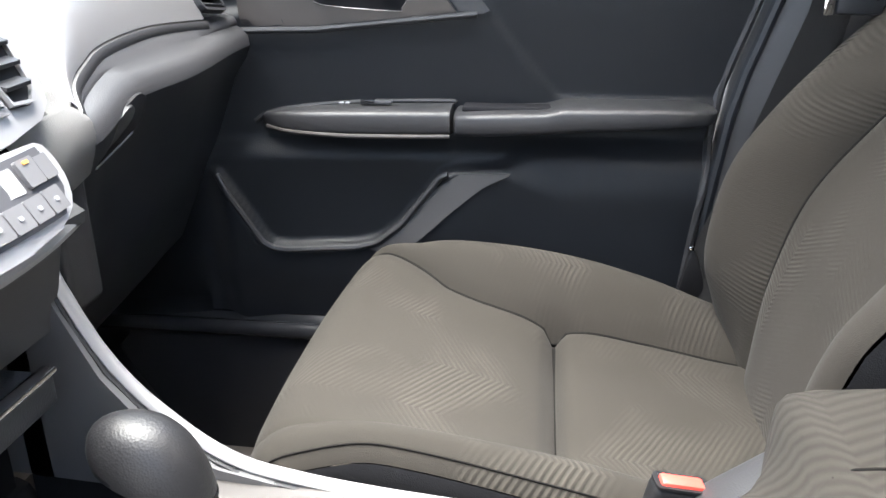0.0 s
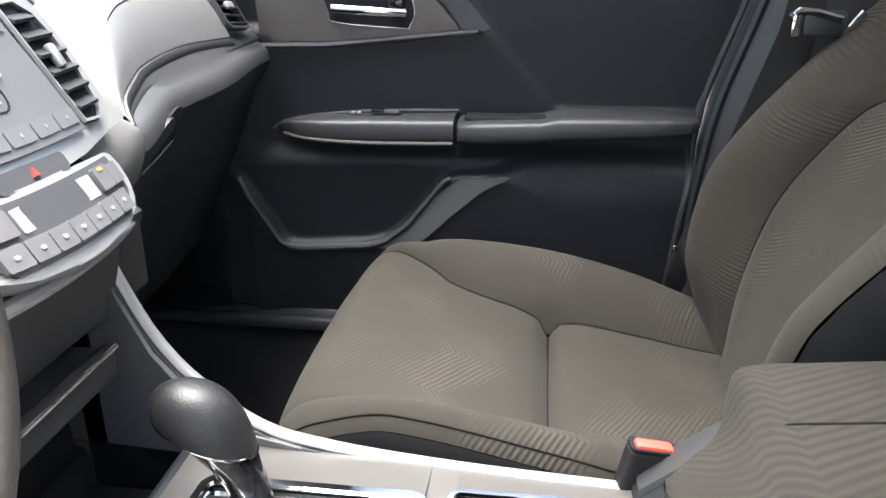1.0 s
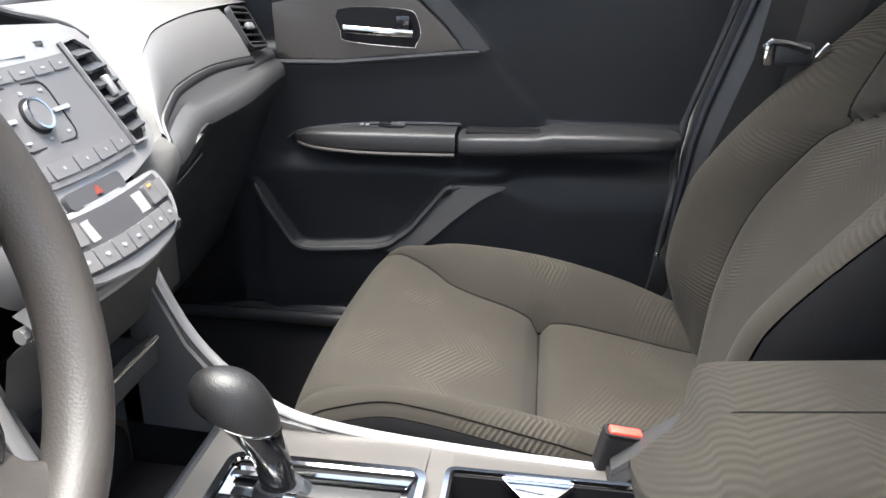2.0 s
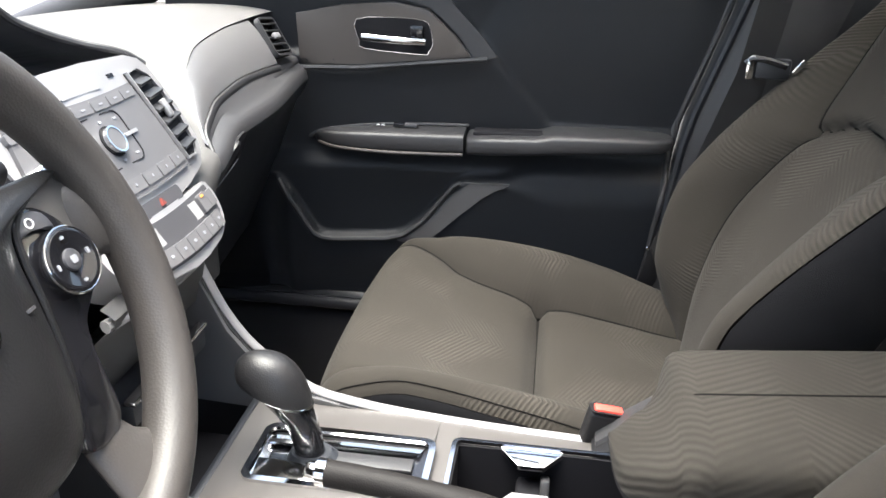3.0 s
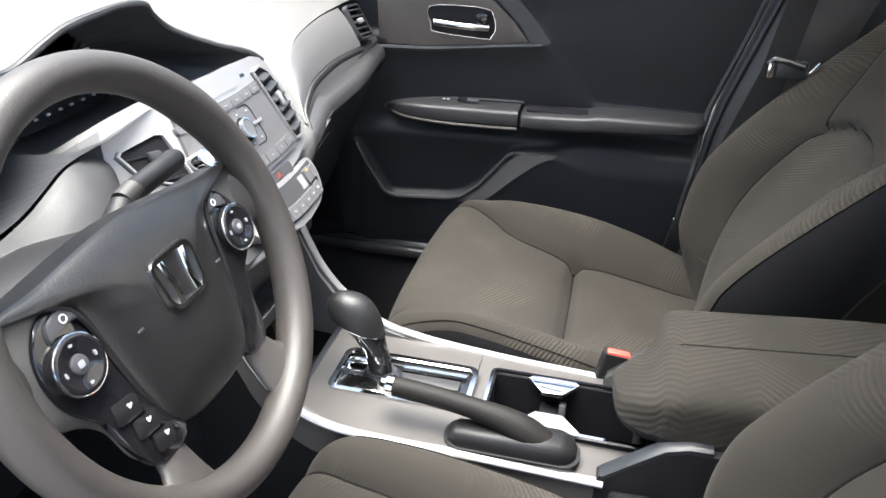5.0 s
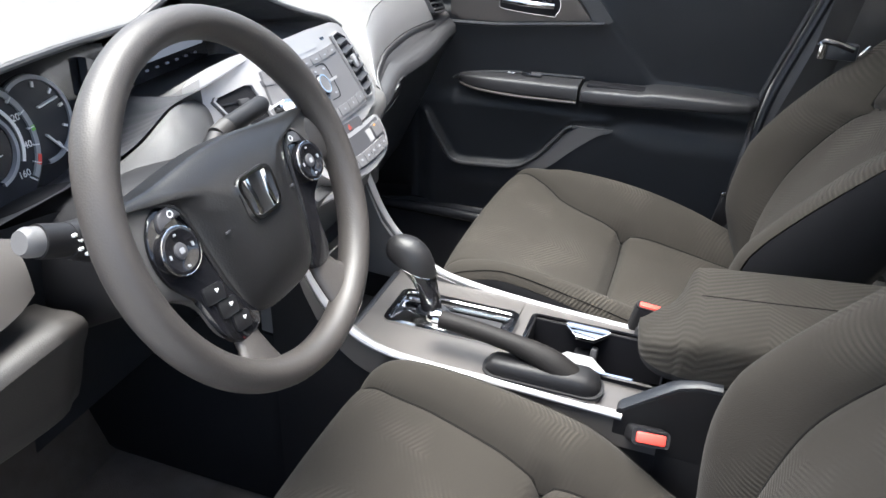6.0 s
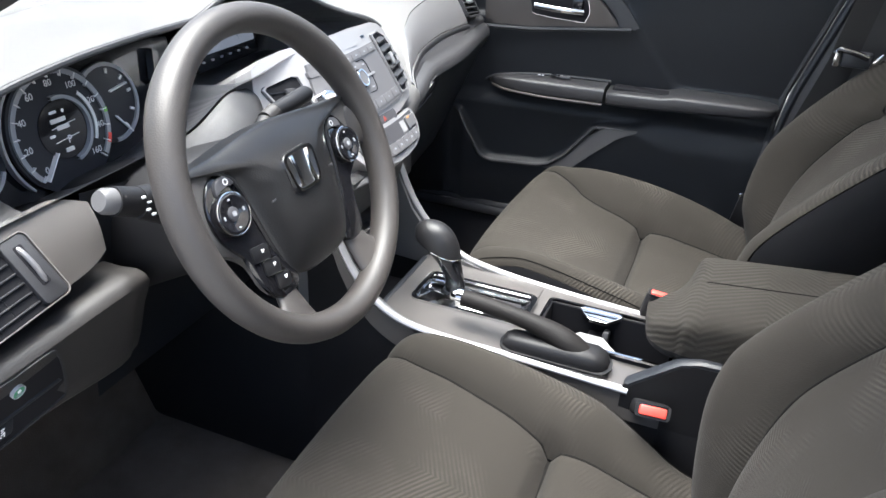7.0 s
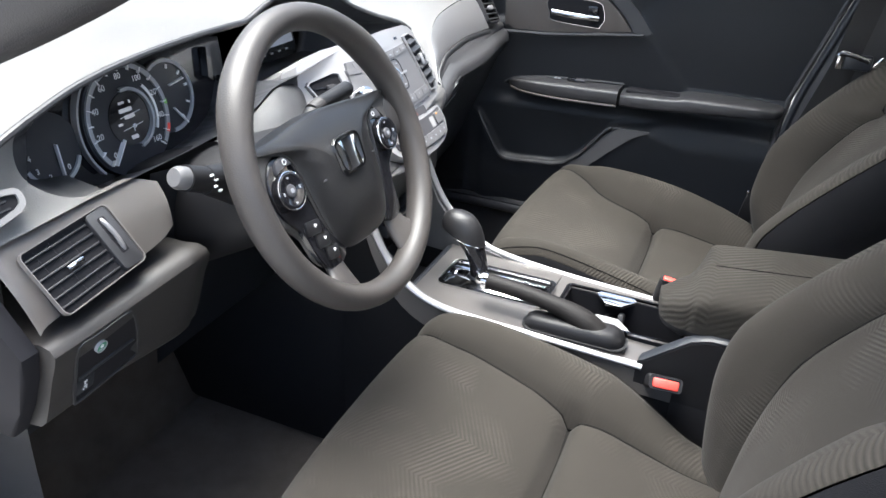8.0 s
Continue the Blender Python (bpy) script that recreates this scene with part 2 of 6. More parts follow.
# footwell sides, firewall, rear bulkhead
plain("firewall", sheet(lambda u, v: ((-0.80 + 0.25 * max(0, 0.35 - v), -0.71 + 1.42 * u, 0.36 + 0.62 * v), (u, v)), 8, 12, thick=0.02), CARPET, "dark carpeted footwell front", "wall")
for side, nm in ((1, "sill_passenger"), (-1, "sill_driver")):
    prof = [(0.645, 0.36), (0.645, 0.555), (0.650, 0.585), (0.656, 0.606), (0.668, 0.616), (0.69, 0.614), (0.80, 0.60), (0.82, 0.55), (0.82, 0.30), (0.645, 0.30)]
    rings = [[(x, side * y, z) for y, z in prof] for x in (-0.85, -0.4, 0.1, 0.6)]
    sill = plain(nm, loft(rings), SILL, "black plastic door sill strip", "sill")
    part("sill_ridge", tube([(-0.74 + 0.08 * k, side * 0.652, 0.597) for k in range(16)], 0.0135, 14), SILL, sill, "rounded glossy ridge")
plain("tunnel", box((0.46, 0.236, 0.36), (-0.589, 0, 0.56), 0.02), CLOTH_SIDE, "black carpeted tunnel ahead of the console", "tunnel")
plain("rear_wall", box((0.05, 1.46, 1.0), (1.35, 0, 0.85), 0.01), CLOTH_SIDE, "dark rear seat back far behind", "wall")
# roof with headliner, rails and pillars
# Roof out of view: front edge and pale lining are set to steer light.
plain("roof", sheet(lambda u, v: ((0.19 + 1.21 * u, -0.62 + 1.24 * v, 1.60 + 0.05 * math.sin(math.pi * v) - 0.10 * (1 - u) ** 2), (u, v)), 12, 12, thick=0.03), HEADLINER, "unseen roof lining, pale to bounce light onto the seats", "roof")
for side, nm in ((1, "pillar_front_passenger"), (-1, "pillar_front_driver")):
    plain(nm, tube(spline([(-1.16, side * 0.755, 0.98), (-0.70, side * 0.725, 1.155), (-0.349, side * 0.69, 1.297), (-0.194, side * 0.67, 1.372), (-0.05, side * 0.645, 1.455), (0.10, side * 0.625, 1.54), (0.40, side * 0.61, 1.61), (1.3, side * 0.58, 1.56)], 8), 0.038, 12), DARK, "dark grey windscreen pillar and roof rail", "pillar")
for side, nm in ((1, "kick_panel_passenger"), (-1, "kick_panel_driver")):
    plain(nm, sheet(lambda u, v: ((-0.85 + 0.40 * u, side * (0.60 + 0.05 * u + 0.02 * math.sin(3 * v)), 0.38 + 0.66 * v), (u, v)), 10, 10, thick=0.01), BLACK, "black plastic footwell side panel", "wall")
windscreen = plain("windscreen", sheet(lambda u, v: ((-1.16 + 1.35 * v - 0.05 * math.sin(math.pi * u), -0.72 + 1.44 * u + (0.10 - 0.20 * u) * v, 1.02 + 0.49 * v), (u, v)), 12, 8, thick=0.004), GLASS, "clear curved windscreen", "windscreen")
windscreen.visible_shadow = False
# Unseen panel and pillar, added to keep light off the driver seat.
plain("light_stop_driver_rear", box((1.0, 0.04, 1.12), (0.92, -0.70, 0.92), 0.01), BLACK, "unseen dark panel that blocks light behind the driver seat", "wall")
plain("pillar_centre_driver", loft([[(x, -0.655, z), (x + 0.06, -0.64, z), (x + 0.14, -0.65, z), (x + 0.15, -0.74, z), (x, -0.75, z)] for x, z in [(0.36 + 0.13 * k / 10, 0.45 + 1.15 * k / 10) for k in range(11)]]), DARK, "dark plastic centre pillar lining", "pillar")
plain("parcel_shelf", box((0.6, 1.40, 0.04), (1.35, 0, 1.33), 0.01), CLOTH_SIDE, "dark shelf behind the rear seats", "shelf")

# ---- front seats ----
SEAT_Y = 0.355
Z_IN = smooth_table([(-0.26, 0.745), (-0.20, 0.752), (-0.1, 0.735), (0.073, 0.690), (0.24, 0.665), (0.36, 0.66)])
Z_CREST = smooth_table([(-0.26, 0.756), (-0.13, 0.780), (-0.04, 0.776), (0.08, 0.750), (0.19, 0.723), (0.36, 0.705)])
W_INB = smooth_table([(-0.26, 0.205), (-0.20, 0.180), (-0.145, 0.168), (-0.076, 0.163), (0.0, 0.154), (0.073, 0.142), (0.24, 0.138), (0.36, 0.13)])
W_OUTB = smooth_table([(-0.26, 0.218), (-0.20, 0.226), (-0.16, 0.220), (-0.11, 0.196), (-0.03, 0.156), (0.073, 0.142), (0.24, 0.138), (0.36, 0.13)])
Z_CREST_OUT = smooth_table([(-0.26, 0.756), (-0.13, 0.784), (-0.04, 0.790), (0.08, 0.778), (0.19, 0.752), (0.28, 0.722), (0.36, 0.705)])
Z_CREST_DRIVER = smooth_table([(-0.26, 0.756), (-0.13, 0.780), (-0.04, 0.776), (0.08, 0.754), (0.13, 0.738), (0.19, 0.702), (0.25, 0.670), (0.36, 0.655)])
INBOARD = [-1]


def w_in(x, s):
    """Half width of the cushion insert on the side of s."""
    return lerp_table(W_INB if s * INBOARD[0] > 0 else W_OUTB, x)

W_OUT = smooth_table([(-0.26, 0.222), (-0.20, 0.234), (-0.10, 0.243), (0.10, 0.243), (0.25, 0.232), (0.36, 0.215)])
SEAM_X = 0.073


def w_out(x, s):
    """Half width of the whole cushion, a little less on its inner side."""
    return lerp_table(W_OUT, x) - ((0.026 if INBOARD[0] < 0 else 0.011) * ease((x + 0.20) / 0.12) if s * INBOARD[0] > 0 else 0.0)


def ease(k):
    k = min(1, max(0, k))
    return k * k * (3 - 2 * k)


def fold(d, r):
    """Inset and drop along a rounded edge, d counted from the top of the wall below it."""
    if d < 0:
        return 0.0, r - d
    th = d / r
    if th < math.pi / 2:
        return r * (1 - math.cos(th)), r * (1 - math.sin(th))
    return r + d - r * math.pi / 2, 0.0


def seat_top(x, s):
    """Height of the cushion over the plan, without the folds at its rim."""
    a, w, W = abs(s), w_in(x, s), w_out(x, s)
    zi, zc = lerp_table(Z_IN, x), lerp_table((Z_CREST if INBOARD[0] < 0 else Z_CREST_DRIVER) if s * INBOARD[0] > 0 else Z_CREST_OUT, x)
    rise = 0.35 + 0.65 * (1 - min(1, (W - w) / 0.07))
    if a <= w:
        k = a / w
        z = zi + 0.010 * (1 - k ** 2) * (0.4 if x < SEAM_X else 1.0) + (zc - zi) * rise * k ** 4
        g = abs(x - SEAM_X)
        z -= 0.024 * math.exp(-(g / 0.0085) ** 2) + 0.011 * math.exp(-(g / 0.032) ** 2)
    else:
        k = (a - w) / max(1e-4, W - w)
        z = zi + (zc - zi) * (rise + (1 - rise) * math.sin(min(1, k * 1.5) * math.pi / 2))
    z -= 0.007 * math.exp(-((a - w) / 0.0045) ** 2) + 0.004 * math.exp(-((a - w) / 0.02) ** 2)
    return z


def cushion_sheet(s0, s1, d0, d1, nu, nv):
    def fn(u, v):
        d = d0 + (d1 - d0) * u
        inset, drop = fold(d, 0.055)
        xm = -0.214 + inset
        back = 0.40 * max(0, drop - 0.055)
        k = s0 + (s1 - s0) * v
        s = k * w_in(xm, k)
        x = xm + 0.030 * (abs(s) / 0.27) ** 3 * max(0, 1 - inset / 0.2)
        return (x + back, s, seat_top(xm, s) - drop), (d, s)
    return sheet(fn, nu, nv, flip=False)


def bolster_point(side, d, v, skirt=False, proud=0.0):
    """Side roll of the cushion: d along it, v from the top seam down; its skirt goes on below the cloth."""
    inset, drop = fold(d, 0.055)
    xm = -0.214 + inset
    back = 0.40 * max(0, drop - 0.055)
    w, W = w_in(xm, side), w_out(xm, side)
    R = min(0.040, 0.9 * (W - w))
    top = (W - w) - R + R * math.pi / 2
    cut = (0.014 if INBOARD[0] < 0 else -0.045) if side * INBOARD[0] > 0 else -0.025
    e = cut + (-0.15 - cut) * v if skirt else top + (cut - top) * v
    if v < 0:
        e = R * 0.75
    ins, dr = fold(e, R)
    a = W - ins + (0.0015 if skirt else proud)
    x = xm + 0.030 * (abs(a) / 0.27) ** 3 * max(0, 1 - inset / 0.2)
    z = seat_top(xm, side * min(a, W)) - drop - dr
    return (x + back, side * a, max(z, 0.50)), (d, w + top - e)


def bolster_sheet(side, d0, d1, nu, nv, skirt=False):
    return sheet(lambda u, v: bolster_point(side, d0 + (d1 - d0) * u, v, skirt), nu, nv, flip=side < 0)


BACK_IN = smooth_table([(0.60, 0.285), (0.70, 0.302), (0.78, 0.318), (0.871, 0.348), (0.96, 0.398), (1.02, 0.436), (1.13, 0.505), (1.25, 0.575), (1.34, 0.63)])
BACK_CREST = smooth_table([(0.60, 0.315), (0.68, 0.288), (0.74, 0.266), (0.80, 0.252), (0.90, 0.268), (0.97, 0.308), (1.04, 0.366), (1.11, 0.434), (1.18, 0.505), (1.26, 0.56), (1.34, 0.625)])
BACK_CREST_IN = smooth_table([(0.60, 0.27), (0.70, 0.256), (0.80, 0.251), (0.866, 0.262), (0.906, 0.283), (0.956, 0.322), (1.01, 0.370), (1.06, 0.417), (1.11, 0.462), (1.18, 0.52), (1.26, 0.572), (1.34, 0.632)])
BACK_W = smooth_table([(0.60, 0.115), (0.78, 0.125), (0.9, 0.135), (1.00, 0.118), (1.02, 0.116), (1.08, 0.150), (1.17, 0.205), (1.26, 0.225), (1.34, 0.20)])
BACK_WOUT = smooth_table([(0.60, 0.195), (0.75, 0.212), (0.95, 0.220), (1.10, 0.226), (1.18, 0.238), (1.26, 0.240), (1.34, 0.215)])


def back_x(z, s):
    a, w, W = abs(s), lerp_table(BACK_W, z), lerp_table(BACK_WOUT, z)
    xi, xc = lerp_table(BACK_IN, z), lerp_table(BACK_CREST_IN if s * INBOARD[0] > 0 else BACK_CREST, z)
    if a <= w:
        k = a / w
        x = xi - 0.008 * (1 - k * k) + (xc - xi) * 0.25 * k ** 4
        g = abs(z - 1.02 + 0.03 * (k * k - 1))
        x += 0.015 * math.exp(-(g / 0.006) ** 2) + 0.007 * math.exp(-(g / 0.02) ** 2)
    else:
        k = (a - w) / max(1e-4, W - w)
        x = xi + (xc - xi) * (0.25 + 0.75 * math.sin(min(1, k * 1.4) * math.pi / 2))
    x += 0.007 * math.exp(-((a - w) / 0.0045) ** 2) + 0.004 * math.exp(-((a - w) / 0.02) ** 2)
    return x


def back_insert(z0, z1, nu, nv):
    def fn(u, v):
        z = z0 + (z1 - z0) * u
        s = lerp_table(BACK_W, z) * (2 * v - 1)
        return (back_x(z, s), s, z), (1.2 * z, s)
    return sheet(fn, nu, nv)


def back_bolster(side, z0, z1, nu, nv):
    R = 0.026
    def fn(u, v):
        z = z0 + (z1 - z0) * u
        w, W = lerp_table(BACK_W, z), lerp_table(BACK_WOUT, z)
        flat = max(0.002, (W - w) - R)
        total = flat + R * 0.95
        e = R * (math.pi / 2 - 0.95) + total * (1 - v)
        ins, dr = fold(e, R)
        a = W - ins
        return (back_x(z, side * a) + dr, side * a, z), (1.2 * z, w + total * v)
    return sheet(fn, nu, nv, flip=side < 0)


def back_shell(z0, z1):
    """Dark side and rear covering of the backrest."""
    rings = []
    for k in range(25):
        z = z0 + (z1 - z0) * k / 24
        W = lerp_table(BACK_WOUT, z)
        xl, xr = (lerp_table(BACK_CREST_IN if side * INBOARD[0] > 0 else BACK_CREST, z) + 0.013 for side in (-1, 1))
        xb = lerp_table(BACK_IN, z) + 0.11
        xi = max(xl, xr, lerp_table(BACK_IN, z) + 0.035)
        rings.append([(xl, -W + 0.004, z), (xl + 0.03, -W + 0.02, z), (xi, -W * 0.55, z), (xi, W * 0.55, z), (xr + 0.03, W - 0.02, z), (xr, W - 0.004, z), (xr + 0.025, W + 0.003, z), (xb - 0.03, W, z), (xb, W - 0.04, z), (xb, -W + 0.04, z), (xb - 0.03, -W, z), (xl + 0.025, -W - 0.003, z)])
    return loft(rings)


def cushion_point(d, k):
    """A point on the cushion cover: d along it, k across in seam widths."""
    inset, drop = fold(d, 0.055)
    xm = -0.214 + inset
    s = k * w_in(xm, k)
    x = xm + 0.030 * (abs(s) / 0.27) ** 3 * max(0, 1 - inset / 0.2)
    return (x + 0.40 * max(0, drop - 0.055), s, seat_top(xm, s) - drop + 0.0005)


def back_point(z, k):
    s = k * lerp_table(BACK_W, z)
    return (back_x(z, s) - 0.0005, s, z)


# Near-black cords laid along the seams stand for the shade in their grooves.
SEAM = material("seam_crease_shade", (0.008, 0.0075, 0.007), 0.95, mottle=0.1, spec=0.1)


def make_seat(label):
    seat = thing("front_seat", label, "car seat", (0, 0, 0.38), "front seats")
    o = Matrix.Translation((0, 0, -0.38))

    def put(name, bm, mat, lab=""):
        bmesh.ops.transform(bm, matrix=o, verts=bm.verts)
        return part(name, bm, mat, seat, lab, angle=70)
    seam_d = SEAM_X + 0.214 - 0.055 + 0.055 * math.pi / 2
    end_d = seam_d + 0.285
    put("front_cushion_panel", cushion_sheet(-1, 1, -0.10, seam_d, 60, 40), CLOTH, "grey cloth with zigzag ribs")
    put("rear_cushion_panel", cushion_sheet(-1, 1, seam_d, end_d, 36, 40), CLOTH, "grey cloth with zigzag ribs")
    for side in (1, -1):
        put("cushion_bolster", bolster_sheet(side, -0.10, end_d, 80, 22), CLOTH)
        put("cushion_valance", bolster_sheet(side, 0.0, end_d, 60, 16, True), CLOTH_SIDE, "plain black knit side covering")
    put("edge_seam", tube([bolster_point(INBOARD[0], 0.0 + (end_d - 0.02) * k / 60, -1, False, 0.0008)[0] for k in range(61)], 0.0009, 6), SEAM, "dark cord for the shade in a sewn seam")
    put("seat_base", box((0.44, 0.44, 0.14), (0.05, 0, 0.50), 0.02), BLACK, "black plastic seat frame")
    for side in (1, -1):
        put("seat_rail", box((0.46, 0.05, 0.06), (0.05, side * 0.19, 0.41), 0.008), BLACK)
    put("lower_back_panel", back_insert(0.60, 1.02, 60, 30), CLOTH, "grey cloth with zigzag ribs")
    put("upper_back_panel", back_insert(1.02, 1.34, 40, 30), CLOTH, "grey cloth with zigzag ribs")
    for side in (1, -1):
        put("back_bolster", back_bolster(side, 0.60, 1.34, 80, 20), CLOTH)
    for side in (1, -1):
        put("cushion_seam", tube([cushion_point(-0.09 + (end_d + 0.07) * k / 70, side) for k in range(71)], 0.0021, 6), SEAM, "dark cord for the shade in a sewn seam")
        put("back_seam", tube([back_point(0.62 + 0.70 * k / 70, side) for k in range(71)], 0.0021, 6), SEAM, "dark cord for the shade in a sewn seam")
    put("cross_seam", tube([cushion_point(seam_d, -0.99 + 1.98 * k / 40) for k in range(41)], 0.0042, 6), SEAM, "dark cord for the shade in a sewn seam")
    put("back_cross_seam", tube([back_point(1.02 + 0.03 * (1 - (-0.99 + 1.98 * k / 40) ** 2), -0.99 + 1.98 * k / 40) for k in range(41)], 0.0025, 6), SEAM, "dark cord for the shade in a sewn seam")
    put("back_cover", back_shell(0.60, 1.34), CLOTH_SIDE, "plain black knit back covering")
    return seat


seat_p = make_seat("grey ribbed cloth front passenger seat on dark carpet")
seat_p.location = (0, SEAT_Y, 0.38)
INBOARD[0] = 1
seat_d = make_seat("grey ribbed cloth driver seat behind the steering wheel")
seat_d.location = (0, -SEAT_Y, 0.38)

# ---- centre console ----
console = thing("centre_console", "satin grey centre console between the front seats", "console", (0, 0, 0.38))


def cpart(name, bm, mat, label="", parent=None, angle=40):
    bmesh.ops.translate(bm, vec=(0, 0, -0.38), verts=bm.verts)
    return part(name, bm, mat, parent or console, label, angle)


EDGE_Y = smooth_table([(-0.34, 0.118), (-0.25, 0.124), (-0.17, 0.124), (-0.11, 0.120), (0.0, 0.114), (0.15, 0.112)])
EDGE_Z = smooth_table([(-0.325, 0.945), (-0.310, 0.900), (-0.285, 0.846), (-0.25, 0.803), (-0.20, 0.773), (-0.12, 0.759), (0.0, 0.752), (0.15, 0.746)])


def edge_fall(x, side):
    """The passenger side of the console lies a little lower and further in."""
    return 0.007 * ease((x + 0.26) / 0.10) if side > 0 else 0.0


# top plate, with the wells left open
TOP_Z = 0.757
CUP = (0.093, 0.003, 0.200, 0.104)
GATE = (-0.124, 0.004, 0.184, 0.088)


def plate_with_holes(x0, x1, z, holes, th):
    """Top plate between the console's edges, split into strips round rectangular wells."""
    bm = bmesh.new()
    xs = sorted({x0, x1, *[h[0] - h[2] / 2 for h in holes], *[h[0] + h[2] / 2 for h in holes], *[x0 + (x1 - x0) * k / 18 for k in range(19)]})
    for a, b in zip(xs, xs[1:]):
        m = (a + b) / 2
        cut = [h for h in holes if h[0] - h[2] / 2 < m < h[0] + h[2] / 2]
        spans = [(-1, cut[0][1] - cut[0][3] / 2), (cut[0][1] + cut[0][3] / 2, 1)] if cut else [(-1, 1)]
        for s0, s1 in spans:
            q = []
            for x, s in ((a, s0), (b, s0), (b, s1), (a, s1)):
                fall = edge_fall(x, s) if abs(s) >= 1 else 0.0
                y = s if abs(s) < 1 else s * (lerp_table(EDGE_Y, x) - 0.003 - fall)
                q.append(bm.verts.new((x, y, min(z, lerp_table(EDGE_Z, x) + 0.002) - fall)))
            bm.faces.new(q)
    bmesh.ops.remove_doubles(bm, verts=bm.verts, dist=1e-5)
    ext = bmesh.ops.extrude_face_region(bm, geom=bm.faces[:])
    for e in ext["geom"]:
        if isinstance(e, bmesh.types.BMVert):
            e.co.z -= th
    return bm


cpart("top_plate", plate_with_holes(-0.252, 0.212, TOP_Z, [CUP, GATE], 0.012), WARM, "satin brown-grey top plate")
for side in (1, -1):
    rings = []
    for i in range(30):
        x = -0.36 + 0.56 * i / 29
        y = lerp_table(EDGE_Y, x) - edge_fall(x, side)
        z = lerp_table(EDGE_Z, x) - 0.003 - edge_fall(x, side)
        rings.append([(x, side * (y - 0.010), z), (x, side * (y - 0.001), z), (x, side * (y + 0.004), z - 0.045), (x, side * (y - 0.010), z - 0.047)])
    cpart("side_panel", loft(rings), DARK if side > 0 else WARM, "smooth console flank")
    cpart("lower_flank", loft([[(x, side * (lerp_table(EDGE_Y, x) - 0.012), lerp_table(EDGE_Z, x) - 0.046), (x, side * (lerp_table(EDGE_Y, x) + 0.002), lerp_table(EDGE_Z, x) - 0.047), (x, side * (lerp_table(EDGE_Y, x) + 0.004), 0.385), (x, side * (lerp_table(EDGE_Y, x) - 0.012), 0.385)] for x in [-0.36 + 0.56 * i / 29 for i in range(30)]]), CLOTH_SIDE, "black carpeted lower flank")
    pts = [(x, side * (lerp_table(EDGE_Y, x) - edge_fall(x, side)), lerp_table(EDGE_Z, x) - edge_fall(x, side)) for x in [-0.325 + 0.475 * (k / 44) for k in range(45)]]
    cpart("edge_trim", tube(pts, 0.007, 10, flat=(0.0065, 0.0055)), SILVER, "satin silver edge strip")
# cup holder well
cx, cy, cw, ch = CUP
for yy in (cy - ch / 2, cy + ch / 2):
    cpart("well_wall", box((cw, 0.004, 0.10), (cx, yy, 0.705), 0.0), WELL, "black wall of the cup well")
for xx in (cx - cw / 2, cx + cw / 2):
    cpart("well_wall", box((0.004, ch - 0.004, 0.10), (xx, cy, 0.705), 0.0), WELL, "black wall of the cup well")
cpart("well_floor", box((cw, ch, 0.004), (cx, cy, 0.653), 0.0), WELL, "black floor of the cup well")
cpart("cup_rim", frame_ring(grow(rounded(cw, ch, 0.006), 0.0048), rounded(cw, ch, 0.006), 0.004, pose(cx, cy, TOP_Z)), CHROME, "chrome rim of the cup well")
for side in (1, -1):
    # wedge-shaped divider that narrows the well between two cups
    # Driver-side wedge continues the plate; silver puts the light on it into colour.
    cpart("cup_divider", prism([(-0.035, 0), (0.035, 0), (0.014, -0.027), (-0.014, -0.027)] if side > 0 else [(-0.045, 0), (0.045, 0), (0.018, -0.032), (-0.018, -0.032)], 0.006, plane_pose((cx - 0.018, cy + side * ch / 2, TOP_Z - (0.006 if side > 0 else 0.0035)), (1 if side > 0 else -1, 0, 0), (0, side, 0)), 0.002), CHROME if side > 0 else SILVER, "bright wedge between the cups")
    cpart("cup_clip", box((0.010, 0.022, 0.040), (cx - 0.018 + (0.016 if side > 0 else -0.016), cy + side * 0.022, 0.722), 0.003, 2, Matrix.Rotation(radians(-20 * side), 3, "X")), DARK)
cpart("cup_bridge", box((0.030, ch - 0.004, 0.050), (cx - 0.018, cy, 0.700), 0.006), WELL, "black bridge between the cups")
for k in (-1, 1):
    cpart("cup_ring", frame_ring([(0.040 * math.cos(a * math.pi / 18), 0.040 * math.sin(a * math.pi / 18)) for a in range(36)], [(0.037 * math.cos(a * math.pi / 18), 0.037 * math.sin(a * math.pi / 18)) for a in range(36)], 0.01, pose(cx + k * 0.05, cy, 0.66)), BLACK)
cpart("front_lip", box((0.010, 0.20, 0.014), (-0.252, 0.0, 0.751), 0.003), BLACK, "dark strip along the cubby")
cpart("cubby_floor", box((0.13, 0.21, 0.01), (-0.318, 0.0, 0.690), 0.003), WELL, "black cubby floor")
# ---- armrest and its box ----
cpart("armrest_box", prism([(0.142, -0.114), (0.66, -0.112), (0.66, 0.112), (0.142, 0.114), (0.203, 0.052), (0.203, -0.050)], 0.375, pose(0, 0, 0.385), 0.004), STALK, "black box under the armrest", angle=30)
cpart("box_collar", box((0.43, 0.196, 0.05), (0.435, 0, 0.775), 0.012, 3), BLACK, "black collar under the armrest lid")
